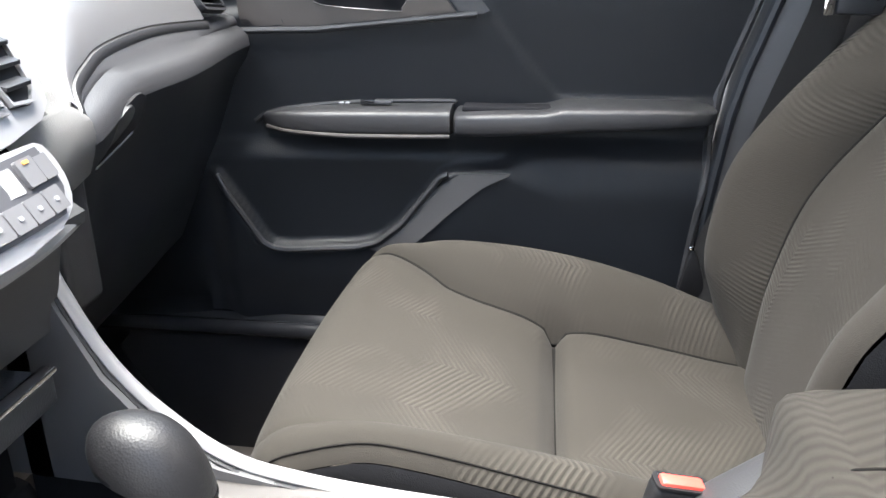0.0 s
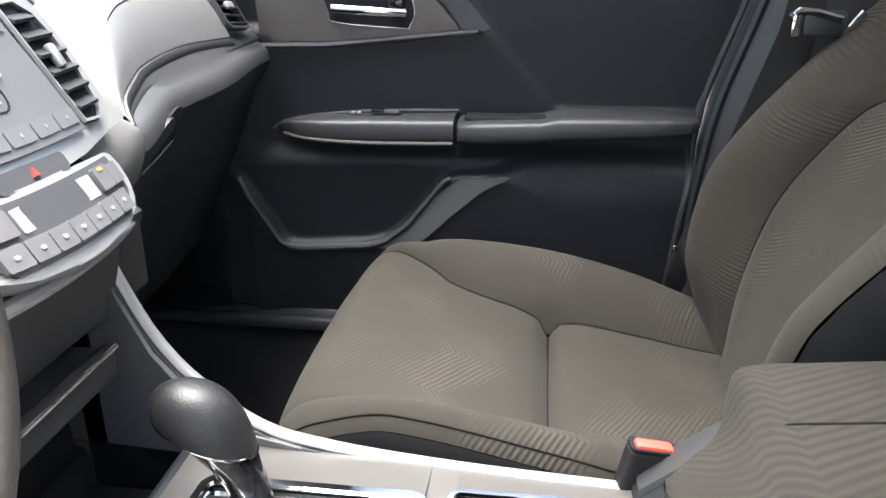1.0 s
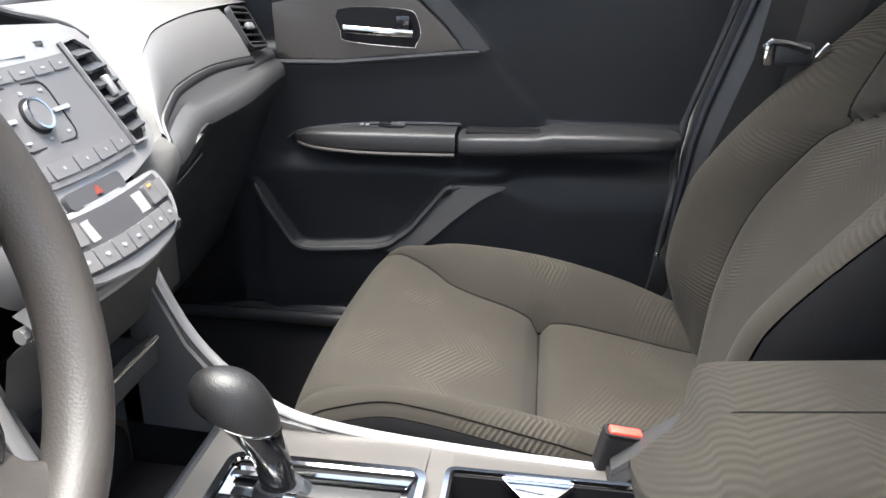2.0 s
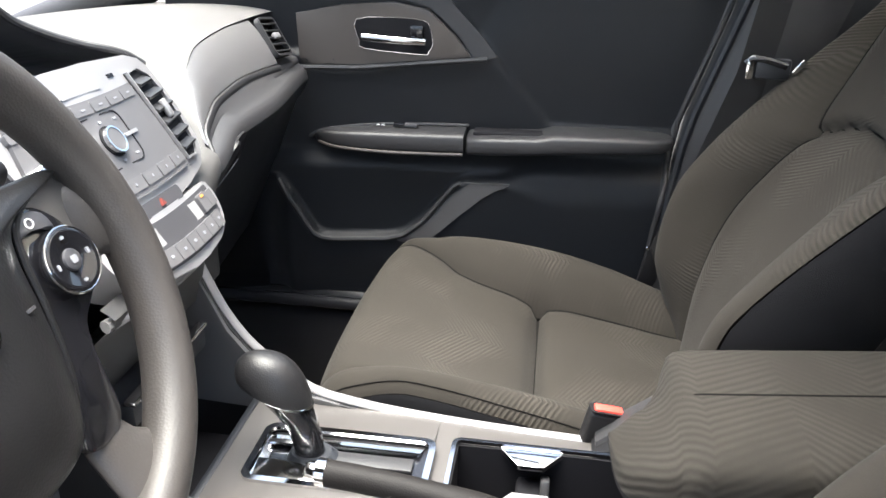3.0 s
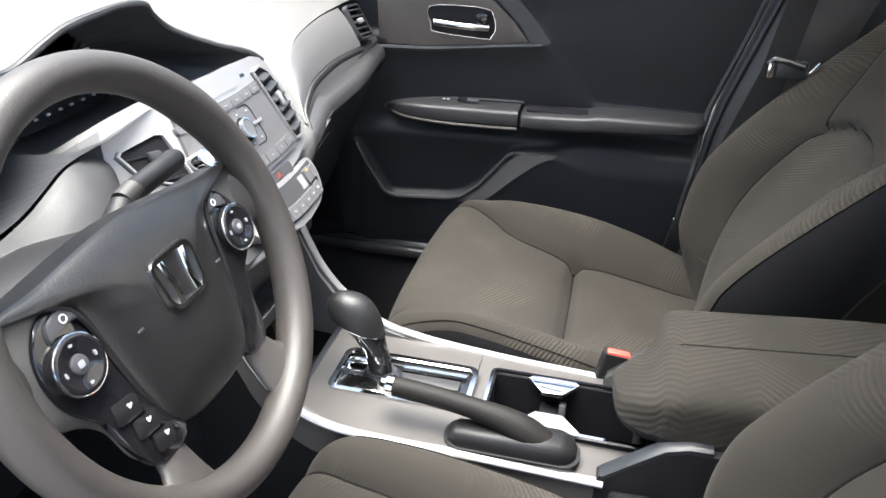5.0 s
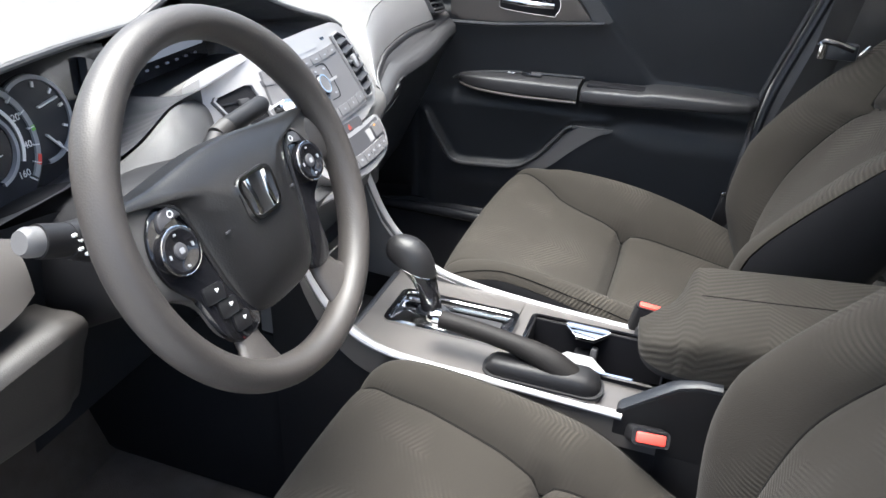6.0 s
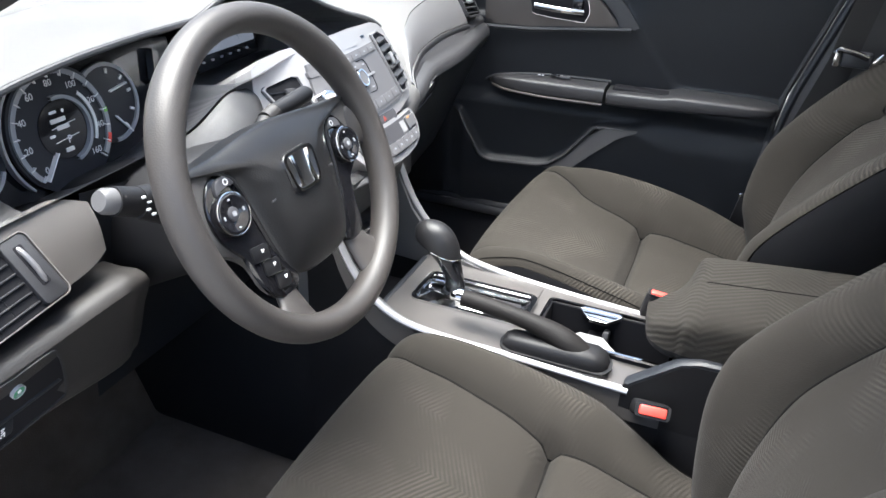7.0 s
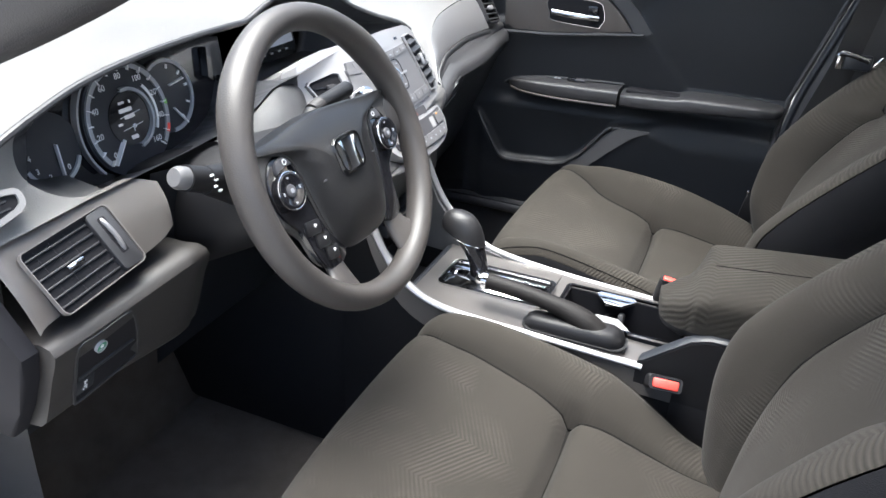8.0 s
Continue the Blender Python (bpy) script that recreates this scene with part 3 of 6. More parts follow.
for side in (1, -1):
    cpart("box_shoulder", prism([(0.141, 0.700), (0.141, 0.748), (0.175, 0.776), (0.212, 0.806), (0.235, 0.814), (0.34, 0.818), (0.34, 0.700)], 0.026 if side < 0 else 0.050, plane_pose((0, -0.088 if side < 0 else 0.112, 0), (1, 0, 0), (0, 0, 1))), STALK, "black shoulder of the armrest box", angle=30)
    cpart("box_edge", loft([[(x, side * (0.1135 - d), z + e) for d, e in ((0, 0), (0.0, 0.004), (0.004, 0.007), (0.032 if side > 0 else 0.020, 0.006), (0.034 if side > 0 else 0.022, 0.0))] for x, z in ((0.144, 0.751), (0.175, 0.777), (0.212, 0.807), (0.236, 0.815), (0.262, 0.816))]), DARK if side > 0 else BLACK, "grey ramp at the box corner")
armrest = thing("armrest", "grey ribbed cloth padded armrest over the console box", "armrest", (0.3, 0, 0.79))
ARM_PAD = smooth_table([(0.14, 0.882), (0.22, 0.884), (0.30, 0.892), (0.45, 0.906), (0.66, 0.917)])
ARM_BOT = smooth_table([(0.147, 0.820), (0.151, 0.806), (0.158, 0.798), (0.172, 0.794), (0.195, 0.793), (0.22, 0.793), (0.30, 0.790), (0.66, 0.80)])
ARM_P = smooth_table([(0.147, 0.006), (0.152, 0.014), (0.160, 0.022), (0.172, 0.032), (0.186, 0.046), (0.196, 0.062), (0.2005, 0.078), (0.204, 0.089), (0.210, 0.096), (0.22, 0.100), (0.26, 0.104), (0.66, 0.106)])
ARM_N = smooth_table([(0.147, 0.006), (0.149, 0.022), (0.153, 0.043), (0.160, 0.061), (0.175, 0.079), (0.20, 0.093), (0.26, 0.102), (0.66, 0.106)])


def arm_top(x, y):
    """The nose lies lower than the pad; the step is steep on the passenger side and soft on the driver's."""
    k = min(1, max(0, (y + 0.10) / 0.20))
    x0, run = 0.150 + 0.042 * k, 0.085 - 0.070 * k
    nose = 0.822 + 0.016 * ease((x - 0.147) / 0.03) + 0.010 * (1 - k)
    return nose + (lerp_table(ARM_PAD, x) - nose) * ease((x - x0) / run)


def arm_section(x, lo, hi, n=18):
    """Half-open section from angle lo to hi (degrees; 0 at the passenger side, 90 on top)."""
    b, wp, wn = lerp_table(ARM_BOT, x), lerp_table(ARM_P, x), lerp_table(ARM_N, x)
    yc, w = (wp - wn) / 2, (wp + wn) / 2
    out = []
    for k in range(n + 1):
        a = radians(lo + (hi - lo) * k / n)
        p = 0.42
        y = yc + math.copysign(abs(math.cos(a)) ** p, math.cos(a)) * w
        t = arm_top(x, y)
        z = (t + b) / 2 + math.copysign(abs(math.sin(a)) ** p, math.sin(a)) * (t - b) / 2
        dip = 0.002 * math.exp(-((y - yc) / 0.003) ** 2) * ease((x - 0.2) / 0.03) if math.sin(a) > 0 else 0
        out.append((x - 0.3, y, z - dip - 0.79))
    return out


AX = [0.147, 0.1485, 0.151, 0.154, 0.158, 0.164, 0.172, 0.182, 0.190, 0.195, 0.1985, 0.202, 0.206, 0.212, 0.218, 0.23, 0.245, 0.265] + [0.29 + 0.37 * k / 12 for k in range(13)]


def arm_sheet(lo, hi):
    n = len(AX) - 1
    m = 40
    sec = [arm_section(x, lo, hi, m) for x in AX]
    # girth counted from the top seam, so that the ribs run on down the sides
    girth = []
    for row in sec:
        run = [0.0]
        for a, b in zip(row, row[1:]):
            run.append(run[-1] + math.hypot(b[1] - a[1], b[2] - a[2]))
        girth.append([g - (run[-1] if hi == 90 else 0.0) for g in run])

    def fn(u, v):
        i, j = round(u * n), round(v * m)
        p = sec[i][j]
        return p, (0.25 * p[0] - girth[i][j], p[0])
    return sheet(fn, n, m, thick=0.004)


part("lid_passenger_half", arm_sheet(-8, 90), CLOTH_ARM, armrest, angle=80)
part("lid_driver_half", arm_sheet(90, 188), CLOTH_ARM, armrest, angle=80)
part("lid_seam", tube([(x - 0.3, (lerp_table(ARM_P, x) - lerp_table(ARM_N, x)) / 2, arm_top(x, 0.0) - 0.79 - 0.0018) for x in [0.21 + 0.44 * k / 40 for k in range(41)]], 0.0011, 6), SEAM, armrest, "dark cord for the shade in a sewn seam")
part("lid_underside", loft([arm_section(x, 180, 360, 20) for x in AX]), CLOTH_SIDE, armrest, "dark cloth underside")

# ---- gear selector ----
selector = thing("gear_selector", "black gear lever with chrome collar on a chrome gate", "gear lever", (-0.124, 0.004, TOP_Z))
gw, gh = GATE[2], GATE[3]
part("gate_rim", frame_ring(grow(rounded(gw, gh, 0.010), 0.004), rounded(gw - 0.006, gh - 0.006, 0.009), 0.004, Matrix.Identity(4)), CHROME, selector)
part("gate_plate", prism(rounded(gw, gh, 0.010), 0.004, pose(0, 0, -0.008)), GLOSS, selector, "gloss black gate plate")
for side in (1, -1):
    part("gate_rail", prism([(-0.085, 0), (0.084, 0), (0.080, 0.020), (-0.03, 0.022), (-0.062, 0.026), (-0.085, 0.026)], 0.003, plane_pose((0, side * 0.040, -0.003), (1, 0, 0), (0, -side, 0.25)) if side < 0 else plane_pose((0, side * 0.040, -0.003), (1, 0, 0), (0, -side, 0.25)), 0.001), CHROME, selector, "polished gate side")
part("gate_front", prism([(-0.034, 0), (0.034, 0), (0.020, 0.030), (-0.020, 0.030)], 0.003, plane_pose((-0.089, 0, -0.002), (0, 1, 0), (1, 0, -0.2)), 0.001), CHROME, selector, "polished gate end")
part("gate_slot", box((0.120, 0.020, 0.004), (0.016, 0.004, -0.001), 0.001), DARK, selector, "sliding dark slot cover")
for k in range(5):
    part("position_mark", box((0.003, 0.004, 0.001), (-0.015 + 0.018 * k, -0.030, 0.0035), 0.0), WHITE, selector)
def oval(c, z, r1, r2, tl, n=32):
    """A tilted oval ring: lower at the rear by tl on either side."""
    return [(c + math.cos(a) * r1, math.sin(a) * r2 + 0.004, z - math.cos(a) * tl) for a in [2 * math.pi * k / n for k in range(n)]]


part("lever", loft([oval(*q) for q in ((-0.034, -0.004, 0.017, 0.014, 0.0), (-0.036, 0.014, 0.0165, 0.0135, 0.001), (-0.040, 0.032, 0.018, 0.0145, 0.003), (-0.047, 0.048, 0.022, 0.017, 0.006), (-0.056, 0.062, 0.028, 0.0205, 0.010), (-0.064, 0.073, 0.0335, 0.0235, 0.013))]), GLOSS, selector, "gloss black lever neck", angle=60)
part("collar", loft([oval(*q) for q in ((-0.0645, 0.0735, 0.0340, 0.0240, 0.013), (-0.0652, 0.0760, 0.0365, 0.0262, 0.0135), (-0.0660, 0.0790, 0.0355, 0.0256, 0.0135))]), CHROME, selector, "thin chrome collar", angle=50)
part("boot", loft([oval(*q) for q in ((-0.030, -0.003, 0.030, 0.022, 0.0), (-0.033, 0.006, 0.022, 0.018, 0.0))]), BLACK, selector)
rings = []
for k in range(15):
    a = math.pi / 2 * k / 14
    r, h = math.cos(a) ** 0.8, math.sin(a)
    rings.append([(-0.066 - 0.006 * h + math.cos(b) * (0.043 if math.cos(b) < 0 else 0.036) * r, 0.004 + math.sin(b) * 0.0275 * r, 0.0785 + 0.0415 * h - math.cos(b) * 0.0135 * r * (1 - 0.55 * h)) for b in [2 * math.pi * j / 32 for j in range(32)]])
rings[-1] = [(Vector(p) * 0.02 + Vector((-0.072, 0.004, 0.120)) * 0.98) for p in rings[-1]]
part("knob", loft(rings), material("grained_knob", (0.013, 0.013, 0.014), 0.44, grain=0.25, grain_size=620), selector, "black grained leather-look knob", angle=80)

# ---- parking brake ----
brake = thing("parking_brake", "black grained parking brake lever with chrome button", "parking brake", (0.04, -0.088, TOP_Z))
grip_pts = spline([(-0.160, 0.017, 0.046), (-0.11, 0.013, 0.045), (-0.06, 0.009, 0.041), (-0.02, 0.006, 0.034), (0.010, 0.004, 0.023), (0.035, 0.003, 0.008)], 8)
part("grip", tube(grip_pts, lambda t: 0.0130 + 0.0065 * ease((t - 0.35) / 0.5), 18), material("grained_grip", (0.0095, 0.0086, 0.0082), 0.62, grain=0.3, grain_size=620, spec=0.2), brake, "black grained grip", angle=70)
btn = grip_pts[0]
part("collar", tube([btn + Vector((0.004, 0, 0)), btn + Vector((-0.005, 0.0004, 0.0))], 0.0136, 18), CHROME, brake)
part("button", tube([btn + Vector((-0.004, 0.0005, 0)), btn + Vector((-0.014, 0.001, 0.0005)), btn + Vector((-0.017, 0.001, 0.0005))], lambda t: 0.0085 - 0.002 * (t > 0.9), 16), CHROME, brake, "chrome push button")
boot = [[(x, y0 + w * math.copysign(abs(math.cos(a)) ** 0.6, math.cos(a)), z * max(0, math.sin(a)) ** 0.7) for a in [math.pi * k / 16 for k in range(17)]] for x, y0, w, z in
        ((-0.080, 0.0, 0.014, 0.014), (-0.070, 0.0, 0.018, 0.020), (-0.03, 0.001, 0.021, 0.022), (0.02, 0.002, 0.024, 0.026), (0.055, 0.004, 0.024, 0.024), (0.070, 0.005, 0.020, 0.017), (0.076, 0.005, 0.010, 0.006))]
part("boot", loft(boot), STALK, brake, "black flexible cover", angle=60)
part("boot_bezel", frame_ring([(x * 1.06, y * 1.12) for x, y in rounded(0.158, 0.05, 0.022)], rounded(0.158, 0.05, 0.022), 0.003, pose(-0.003, 0.002, 0)), STALK, brake)

# ---- seat belt buckles ----
def make_buckle(label, m, lean):
    bk = thing("seat_belt_buckle", label, "buckle", (0, 0, 0), "buckles")
    T = Matrix.Rotation(radians(lean), 4, "X")
    for nm, bm, mat, lab in (("body", box((0.052, 0.024, 0.085), (0, 0, -0.012), 0.007, 3), STALK, ""), ("button", box((0.040, 0.015, 0.008), (0, -0.001, 0.032), 0.003), RED, "red release button"),
                             ("tongue_slot", box((0.044, 0.004, 0.004), (0, 0.008, 0.0305), 0.001), GLOSS, ""), ("rim", frame_ring(rounded(0.051, 0.023, 0.006), rounded(0.041, 0.0165, 0.004), 0.003, pose(0, 0, 0.0295)), STALK, ""),
                             ("stalk", box((0.028, 0.012, 0.16), (0.01, 0, -0.12), 0.004), STALK, "")):
        bmesh.ops.transform(bm, matrix=T, verts=bm.verts)
        part(nm, bm, mat, bk, lab)
    bk.matrix_world = m
    return bk


make_buckle("black buckle with red button beside the passenger seat", pose(0.152, 0.110, 0.757, 0, 10, 8) @ Matrix.Scale(0.82, 4), 4)
make_buckle("black buckle with red button beside the driver seat", pose(0.185, -0.128, 0.738, 0, 4, 10) @ Matrix.Scale(0.92, 4), 55)

# ---- dashboard ----
dash = thing("dashboard", "dark grey moulded dashboard with satin silver trim", "dashboard", (-0.6, 0, 0.6))


def dpart(name, bm, mat, label="", parent=None, angle=40):
    bmesh.ops.translate(bm, vec=(0.6, 0, -0.6), verts=bm.verts)
    ob = part(name, bm, mat, parent or dash, label, angle)
    return ob


def warp(bm, fn):
    for v in bm.verts:
        v.co = fn(v.co)
    return bm


def lerp(a, b, k):
    return a + (b - a) * k


def bezier(a, b, c, t):
    return a * (1 - t) ** 2 + b * 2 * t * (1 - t) + c * t * t


# top pad: from the binnacle lip and the edge of the passenger trim to the windscreen
LIP = [(-0.425, -0.72, 1.138), (-0.440, -0.63, 1.162), (-0.450, -0.575, 1.174), (-0.463, -0.50, 1.186), (-0.470, -0.40, 1.195), (-0.472, -0.30, 1.199), (-0.470, -0.22, 1.200), (-0.470, -0.187, 1.201), (-0.472, -0.14, 1.214), (-0.472, -0.10, 1.224), (-0.470, -0.05, 1.229),
       (-0.470, 0.0, 1.230), (-0.471, 0.045, 1.224), (-0.478, 0.070, 1.207), (-0.474, 0.092, 1.188), (-0.456, 0.112, 1.173), (-0.432, 0.132, 1.161), (-0.408, 0.142, 1.155), (-0.392, 0.156, 1.147), (-0.380, 0.167, 1.135)]
RIM = LIP + [(-0.366, 0.173, 1.100), (-0.351, 0.176, 1.060), (-0.338, 0.178, 1.028), (-0.340, 0.205, 1.024), (-0.346, 0.228, 1.030), (-0.370, 0.256, 1.062), (-0.392, 0.290, 1.092), (-0.405, 0.332, 1.110), (-0.413, 0.379, 1.122),
             (-0.419, 0.482, 1.130), (-0.420, 0.60, 1.132), (-0.420, 0.72, 1.130)]
rim = spline(RIM, 6)
NR = len(rim) - 1


def top_pad(u, v):
    a = rim[min(NR, round(u * NR))]
    far = Vector((-1.14, -0.74 + 1.48 * u, 1.06))
    far.y = 0.4 * far.y + 0.6 * max(-0.74, min(0.74, a.y * 1.03))
    mid = Vector((a.x - 0.16, a.y * 0.7 + far.y * 0.3, max(a.z + 0.012, 1.185) if a.y < 0.13 else 1.165 + 0.02 * math.sin(u * 3)))
    p = bezier(a, mid, far, v)
    return p, (p.x, p.y)


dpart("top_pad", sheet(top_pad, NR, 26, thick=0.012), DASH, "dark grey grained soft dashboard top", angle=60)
lip_line = spline(LIP, 6)
dpart("binnacle_lip", tube([p + Vector((0.002, 0, -0.004)) for p in lip_line], 0.0042, 8), DARK, "rounded edge of the instrument hood")

# inside of the hood: roof, face and shelf down to the centre stack
SHELF = [(-0.405, -0.72, 1.078), (-0.405, -0.64, 1.080), (-0.405, -0.56, 1.082), (-0.405, -0.46, 1.083), (-0.405, -0.36, 1.086), (-0.405, -0.30, 1.091), (-0.405, -0.262, 1.102), (-0.403, -0.232, 1.116), (-0.400, -0.205, 1.122),
         (-0.385, -0.17, 1.132), (-0.375, -0.08, 1.148), (-0.371, 0.02, 1.154), (-0.372, 0.10, 1.150), (-0.378, 0.150, 1.140)]
shelf_line = spline(SHELF, 6)


def hood_inside(u, v):
    # from the lip forward and down the back wall, then rearward along the floor
    a = lip_line[round(u * (len(lip_line) - 1))]
    b = shelf_line[round(u * (len(shelf_line) - 1))]
    deep = -0.556 - 0.03 * ease((b.y + 0.17) / 0.1) * ease((0.16 - b.y) / 0.06)
    deep = min(deep, min(a.x, b.x) - 0.012) if -0.6 < b.y < 0.13 else min(a.x, b.x) - 0.02
    zt = a.z - 0.018
    zb = b.z - 0.004 - max(0.0, b.z - 1.080) * ease((b.y + 0.21) / 0.03) * ease((0.17 - b.y) / 0.04)
    zb -= 0.058 * ease((-0.19 - b.y) / 0.05)
    c1 = Vector((deep, a.y * 0.8 + b.y * 0.2, zt - 0.012))
    c2 = Vector((deep, b.y * 0.9 + a.y * 0.1, min(zb, zt - 0.03)))
    pts = [a + Vector((0.001, 0, -0.006)), c1, c2, b]
    k = v * 3
    i = min(2, int(k))
    p = pts[i].lerp(pts[i + 1], k - i)
    if i == 2:
        p.z = lerp(pts[2].z, pts[3].z, (k - i) ** 1.5)
    return p, (p.x, p.y)


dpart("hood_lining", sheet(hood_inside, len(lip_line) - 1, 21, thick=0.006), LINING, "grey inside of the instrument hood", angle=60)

# light face that closes the hood beside the left dial, and the wall that leads in to the dials
OPENING = spline([(-0.446, -0.590, 1.167), (-0.444, -0.608, 1.155), (-0.442, -0.614, 1.135), (-0.438, -0.611, 1.115), (-0.430, -0.597, 1.097), (-0.418, -0.572, 1.083), (-0.407, -0.540, 1.0815)], 5)
OUTER = spline([(-0.428, -0.745, 1.136), (-0.424, -0.745, 1.125), (-0.420, -0.745, 1.112), (-0.416, -0.745, 1.100), (-0.412, -0.745, 1.090), (-0.408, -0.745, 1.080), (-0.405, -0.745, 1.072)], 5)
dpart("end_face", sheet(lambda u, v: (OPENING[round(v * 30)].lerp(OUTER[round(v * 30)], u) + Vector((0.004, 0, 0.003)) * math.sin(math.pi * u), (u, v)), 10, 30, thick=0.004), DASH, "light grey dash face beside the dials", angle=60)
dpart("opening_wall", sheet(lambda u, v: (OPENING[round(v * 30)] + Vector((-0.11 * u, 0.045 * u, -0.02 * u * v)), (u, v)), 6, 30, thick=0.003), FLANK, angle=60)

# ---- instrument panel ----
CX = -0.530


def on_cluster(bm, dx=0.0):
    """Local (y, z, out) to the instrument face, which leans back a little."""
    return warp(bm, lambda c: Vector((CX + dx + c.z - 0.18 * (c.y - 1.09), c.x, c.y)))


cluster = dpart("instrument_panel", on_cluster(prism([(-0.556, 1.075), (-0.545, 1.045), (-0.50, 1.036), (-0.40, 1.024), (-0.28, 1.022), (-0.19, 1.035), (-0.165, 1.07), (-0.16, 1.16), (-0.22, 1.172), (-0.35, 1.168), (-0.45, 1.150), (-0.52, 1.12)], 0.004, Matrix.Identity(4)), -0.006), GLOSS, "black instrument panel with pale dial markings")
DIAL = material("dial_grey", (0.30, 0.31, 0.33), 0.45, mottle=0.05)
FACE = material("dial_face", (0.018, 0.02, 0.026), 0.35, mottle=0.05)
AMBER = material("display_digits", (0.75, 0.72, 0.70), 0.4, mottle=0.0)


def arc_band(cy, cz, r0, r1, a0, a1, depth, n=40):
    pts = [(cy + r1 * math.cos(radians(a0 + (a1 - a0) * k / n)), cz + r1 * math.sin(radians(a0 + (a1 - a0) * k / n))) for k in range(n + 1)]
    pts += [(cy + r0 * math.cos(radians(a1 + (a0 - a1) * k / n)), cz + r0 * math.sin(radians(a1 + (a0 - a1) * k / n))) for k in range(n + 1)]
    bm = bmesh.new()
    m = n + 1
    lo = [bm.verts.new((x, y, 0)) for x, y in pts]
    hi = [bm.verts.new((x, y, depth)) for x, y in pts]
    for k in range(n):
        a, b = k, k + 1
        c, d = 2 * m - 1 - k, 2 * m - 2 - k
        bm.faces.new((hi[a], hi[b], hi[d], hi[c]))
        bm.faces.new((lo[b], lo[a], hi[a], hi[b]))
        bm.faces.new((lo[c], lo[d], hi[d], hi[c]))
    return bm


def bar(y0, z0, y1, z1, w, depth):
    d = Vector((y1 - y0, z1 - z0))
    n = Vector((-d.y, d.x)).normalized() * w / 2
    return prism([(y0 + n.x, z0 + n.y), (y0 - n.x, z0 - n.y), (y1 - n.x, z1 - n.y), (y1 + n.x, z1 + n.y)], depth, Matrix.Identity(4))


def lettering(text, size):
    cu = bpy.data.curves.new("t", "FONT")
    cu.body, cu.size, cu.align_x, cu.align_y, cu.extrude = text, size, "CENTER", "CENTER", 0.0003
    ob = bpy.data.objects.new("t", cu)
    scene.collection.objects.link(ob)
    bpy.context.view_layer.update()
    me = bpy.data.meshes.new_from_object(ob.evaluated_get(bpy.context.evaluated_depsgraph_get()))
    bpy.data.objects.remove(ob)
    bm = bmesh.new()
    bm.from_mesh(me)
    return bm


SP = (-0.376, 1.097)
dpart("speedometer", on_cluster(disc(0.074, 0.006, pose(*SP, 0), 48, 0.002)), FACE, parent=cluster)
dpart("speedometer_ring", on_cluster(arc_band(*SP, 0.064, 0.070, -42, 222, 0.009)), DIAL, parent=cluster)
dpart("speedometer_groove", on_cluster(arc_band(SP[0] - 0.004, SP[1], 0.078, 0.081, 130, 222, 0.010)), SILVER, parent=cluster)
dpart("display_ring", on_cluster(arc_band(*SP, 0.036, 0.040, -80, 100, 0.012)), DIAL, parent=cluster)
dpart("display_glow_arc", on_cluster(arc_band(*SP, 0.047, 0.051, -30, 45, 0.008)), WHITE, "pale arc beside the display", cluster)
for i in range(9):
    a = radians(225 - 270 * i / 8)
    t = lettering(str(20 * i), 0.0108)
    bmesh.ops.translate(t, vec=(SP[0] + 0.054 * math.cos(a), SP[1] + 0.054 * math.sin(a), 0.0065), verts=t.verts)
    dpart("dial_number", on_cluster(t), WHITE, parent=cluster)
for i in range(17):
    a = radians(225 - 270 * i / 16)
    dpart("dial_tick", on_cluster(bar(SP[0] + 0.061 * math.cos(a), SP[1] + 0.061 * math.sin(a), SP[0] + 0.069 * math.cos(a), SP[1] + 0.069 * math.sin(a), 0.0012, 0.010)), WHITE, parent=cluster)
a = radians(228)
dpart("speedometer_needle", on_cluster(bar(SP[0] + 0.03 * math.cos(a), SP[1] + 0.03 * math.sin(a), SP[0] + 0.066 * math.cos(a), SP[1] + 0.066 * math.sin(a), 0.0013, 0.013)), WHITE, parent=cluster)
dpart("display", on_cluster(disc(0.034, 0.008, pose(SP[0], SP[1], 0), 40)), GLOSS, parent=cluster)
for y, z, w, h in ((-0.004, 0.012, 0.022, 0.005), (0.0, 0.003, 0.018, 0.005), (-0.018, -0.004, 0.008, 0.003), (0.0, -0.024, 0.012, 0.005), (-0.008, 0.022, 0.010, 0.003), (0.006, 0.021, 0.003, 0.004)):
    dpart("display_bar", on_cluster(prism(rounded(w, h, 0.001, 2, SP[0] + y, SP[1] + z), 0.0088, Matrix.Identity(4))), AMBER, parent=cluster)
for z in (0.0075, -0.0085):
    dpart("display_rule", on_cluster(bar(SP[0] - 0.016, SP[1] + z - 0.004, SP[0] + 0.02, SP[1] + z - 0.001, 0.0008, 0.0086)), AMBER, parent=cluster)
t = lettering("P", 0.013)
bmesh.ops.translate(t, vec=(SP[0] + 0.004, SP[1] - 0.013, 0.0087), verts=t.verts)
dpart("gear_letter", on_cluster(t), WHITE, parent=cluster)
RD = (-0.296, 1.106)
dpart("right_dial", on_cluster(disc(0.050, 0.003, pose(*RD, 0), 40, 0.001)), FACE, parent=cluster)
dpart("right_dial_ring", on_cluster(arc_band(*RD, 0.045, 0.0495, -95, 130, 0.006)), DIAL, parent=cluster)
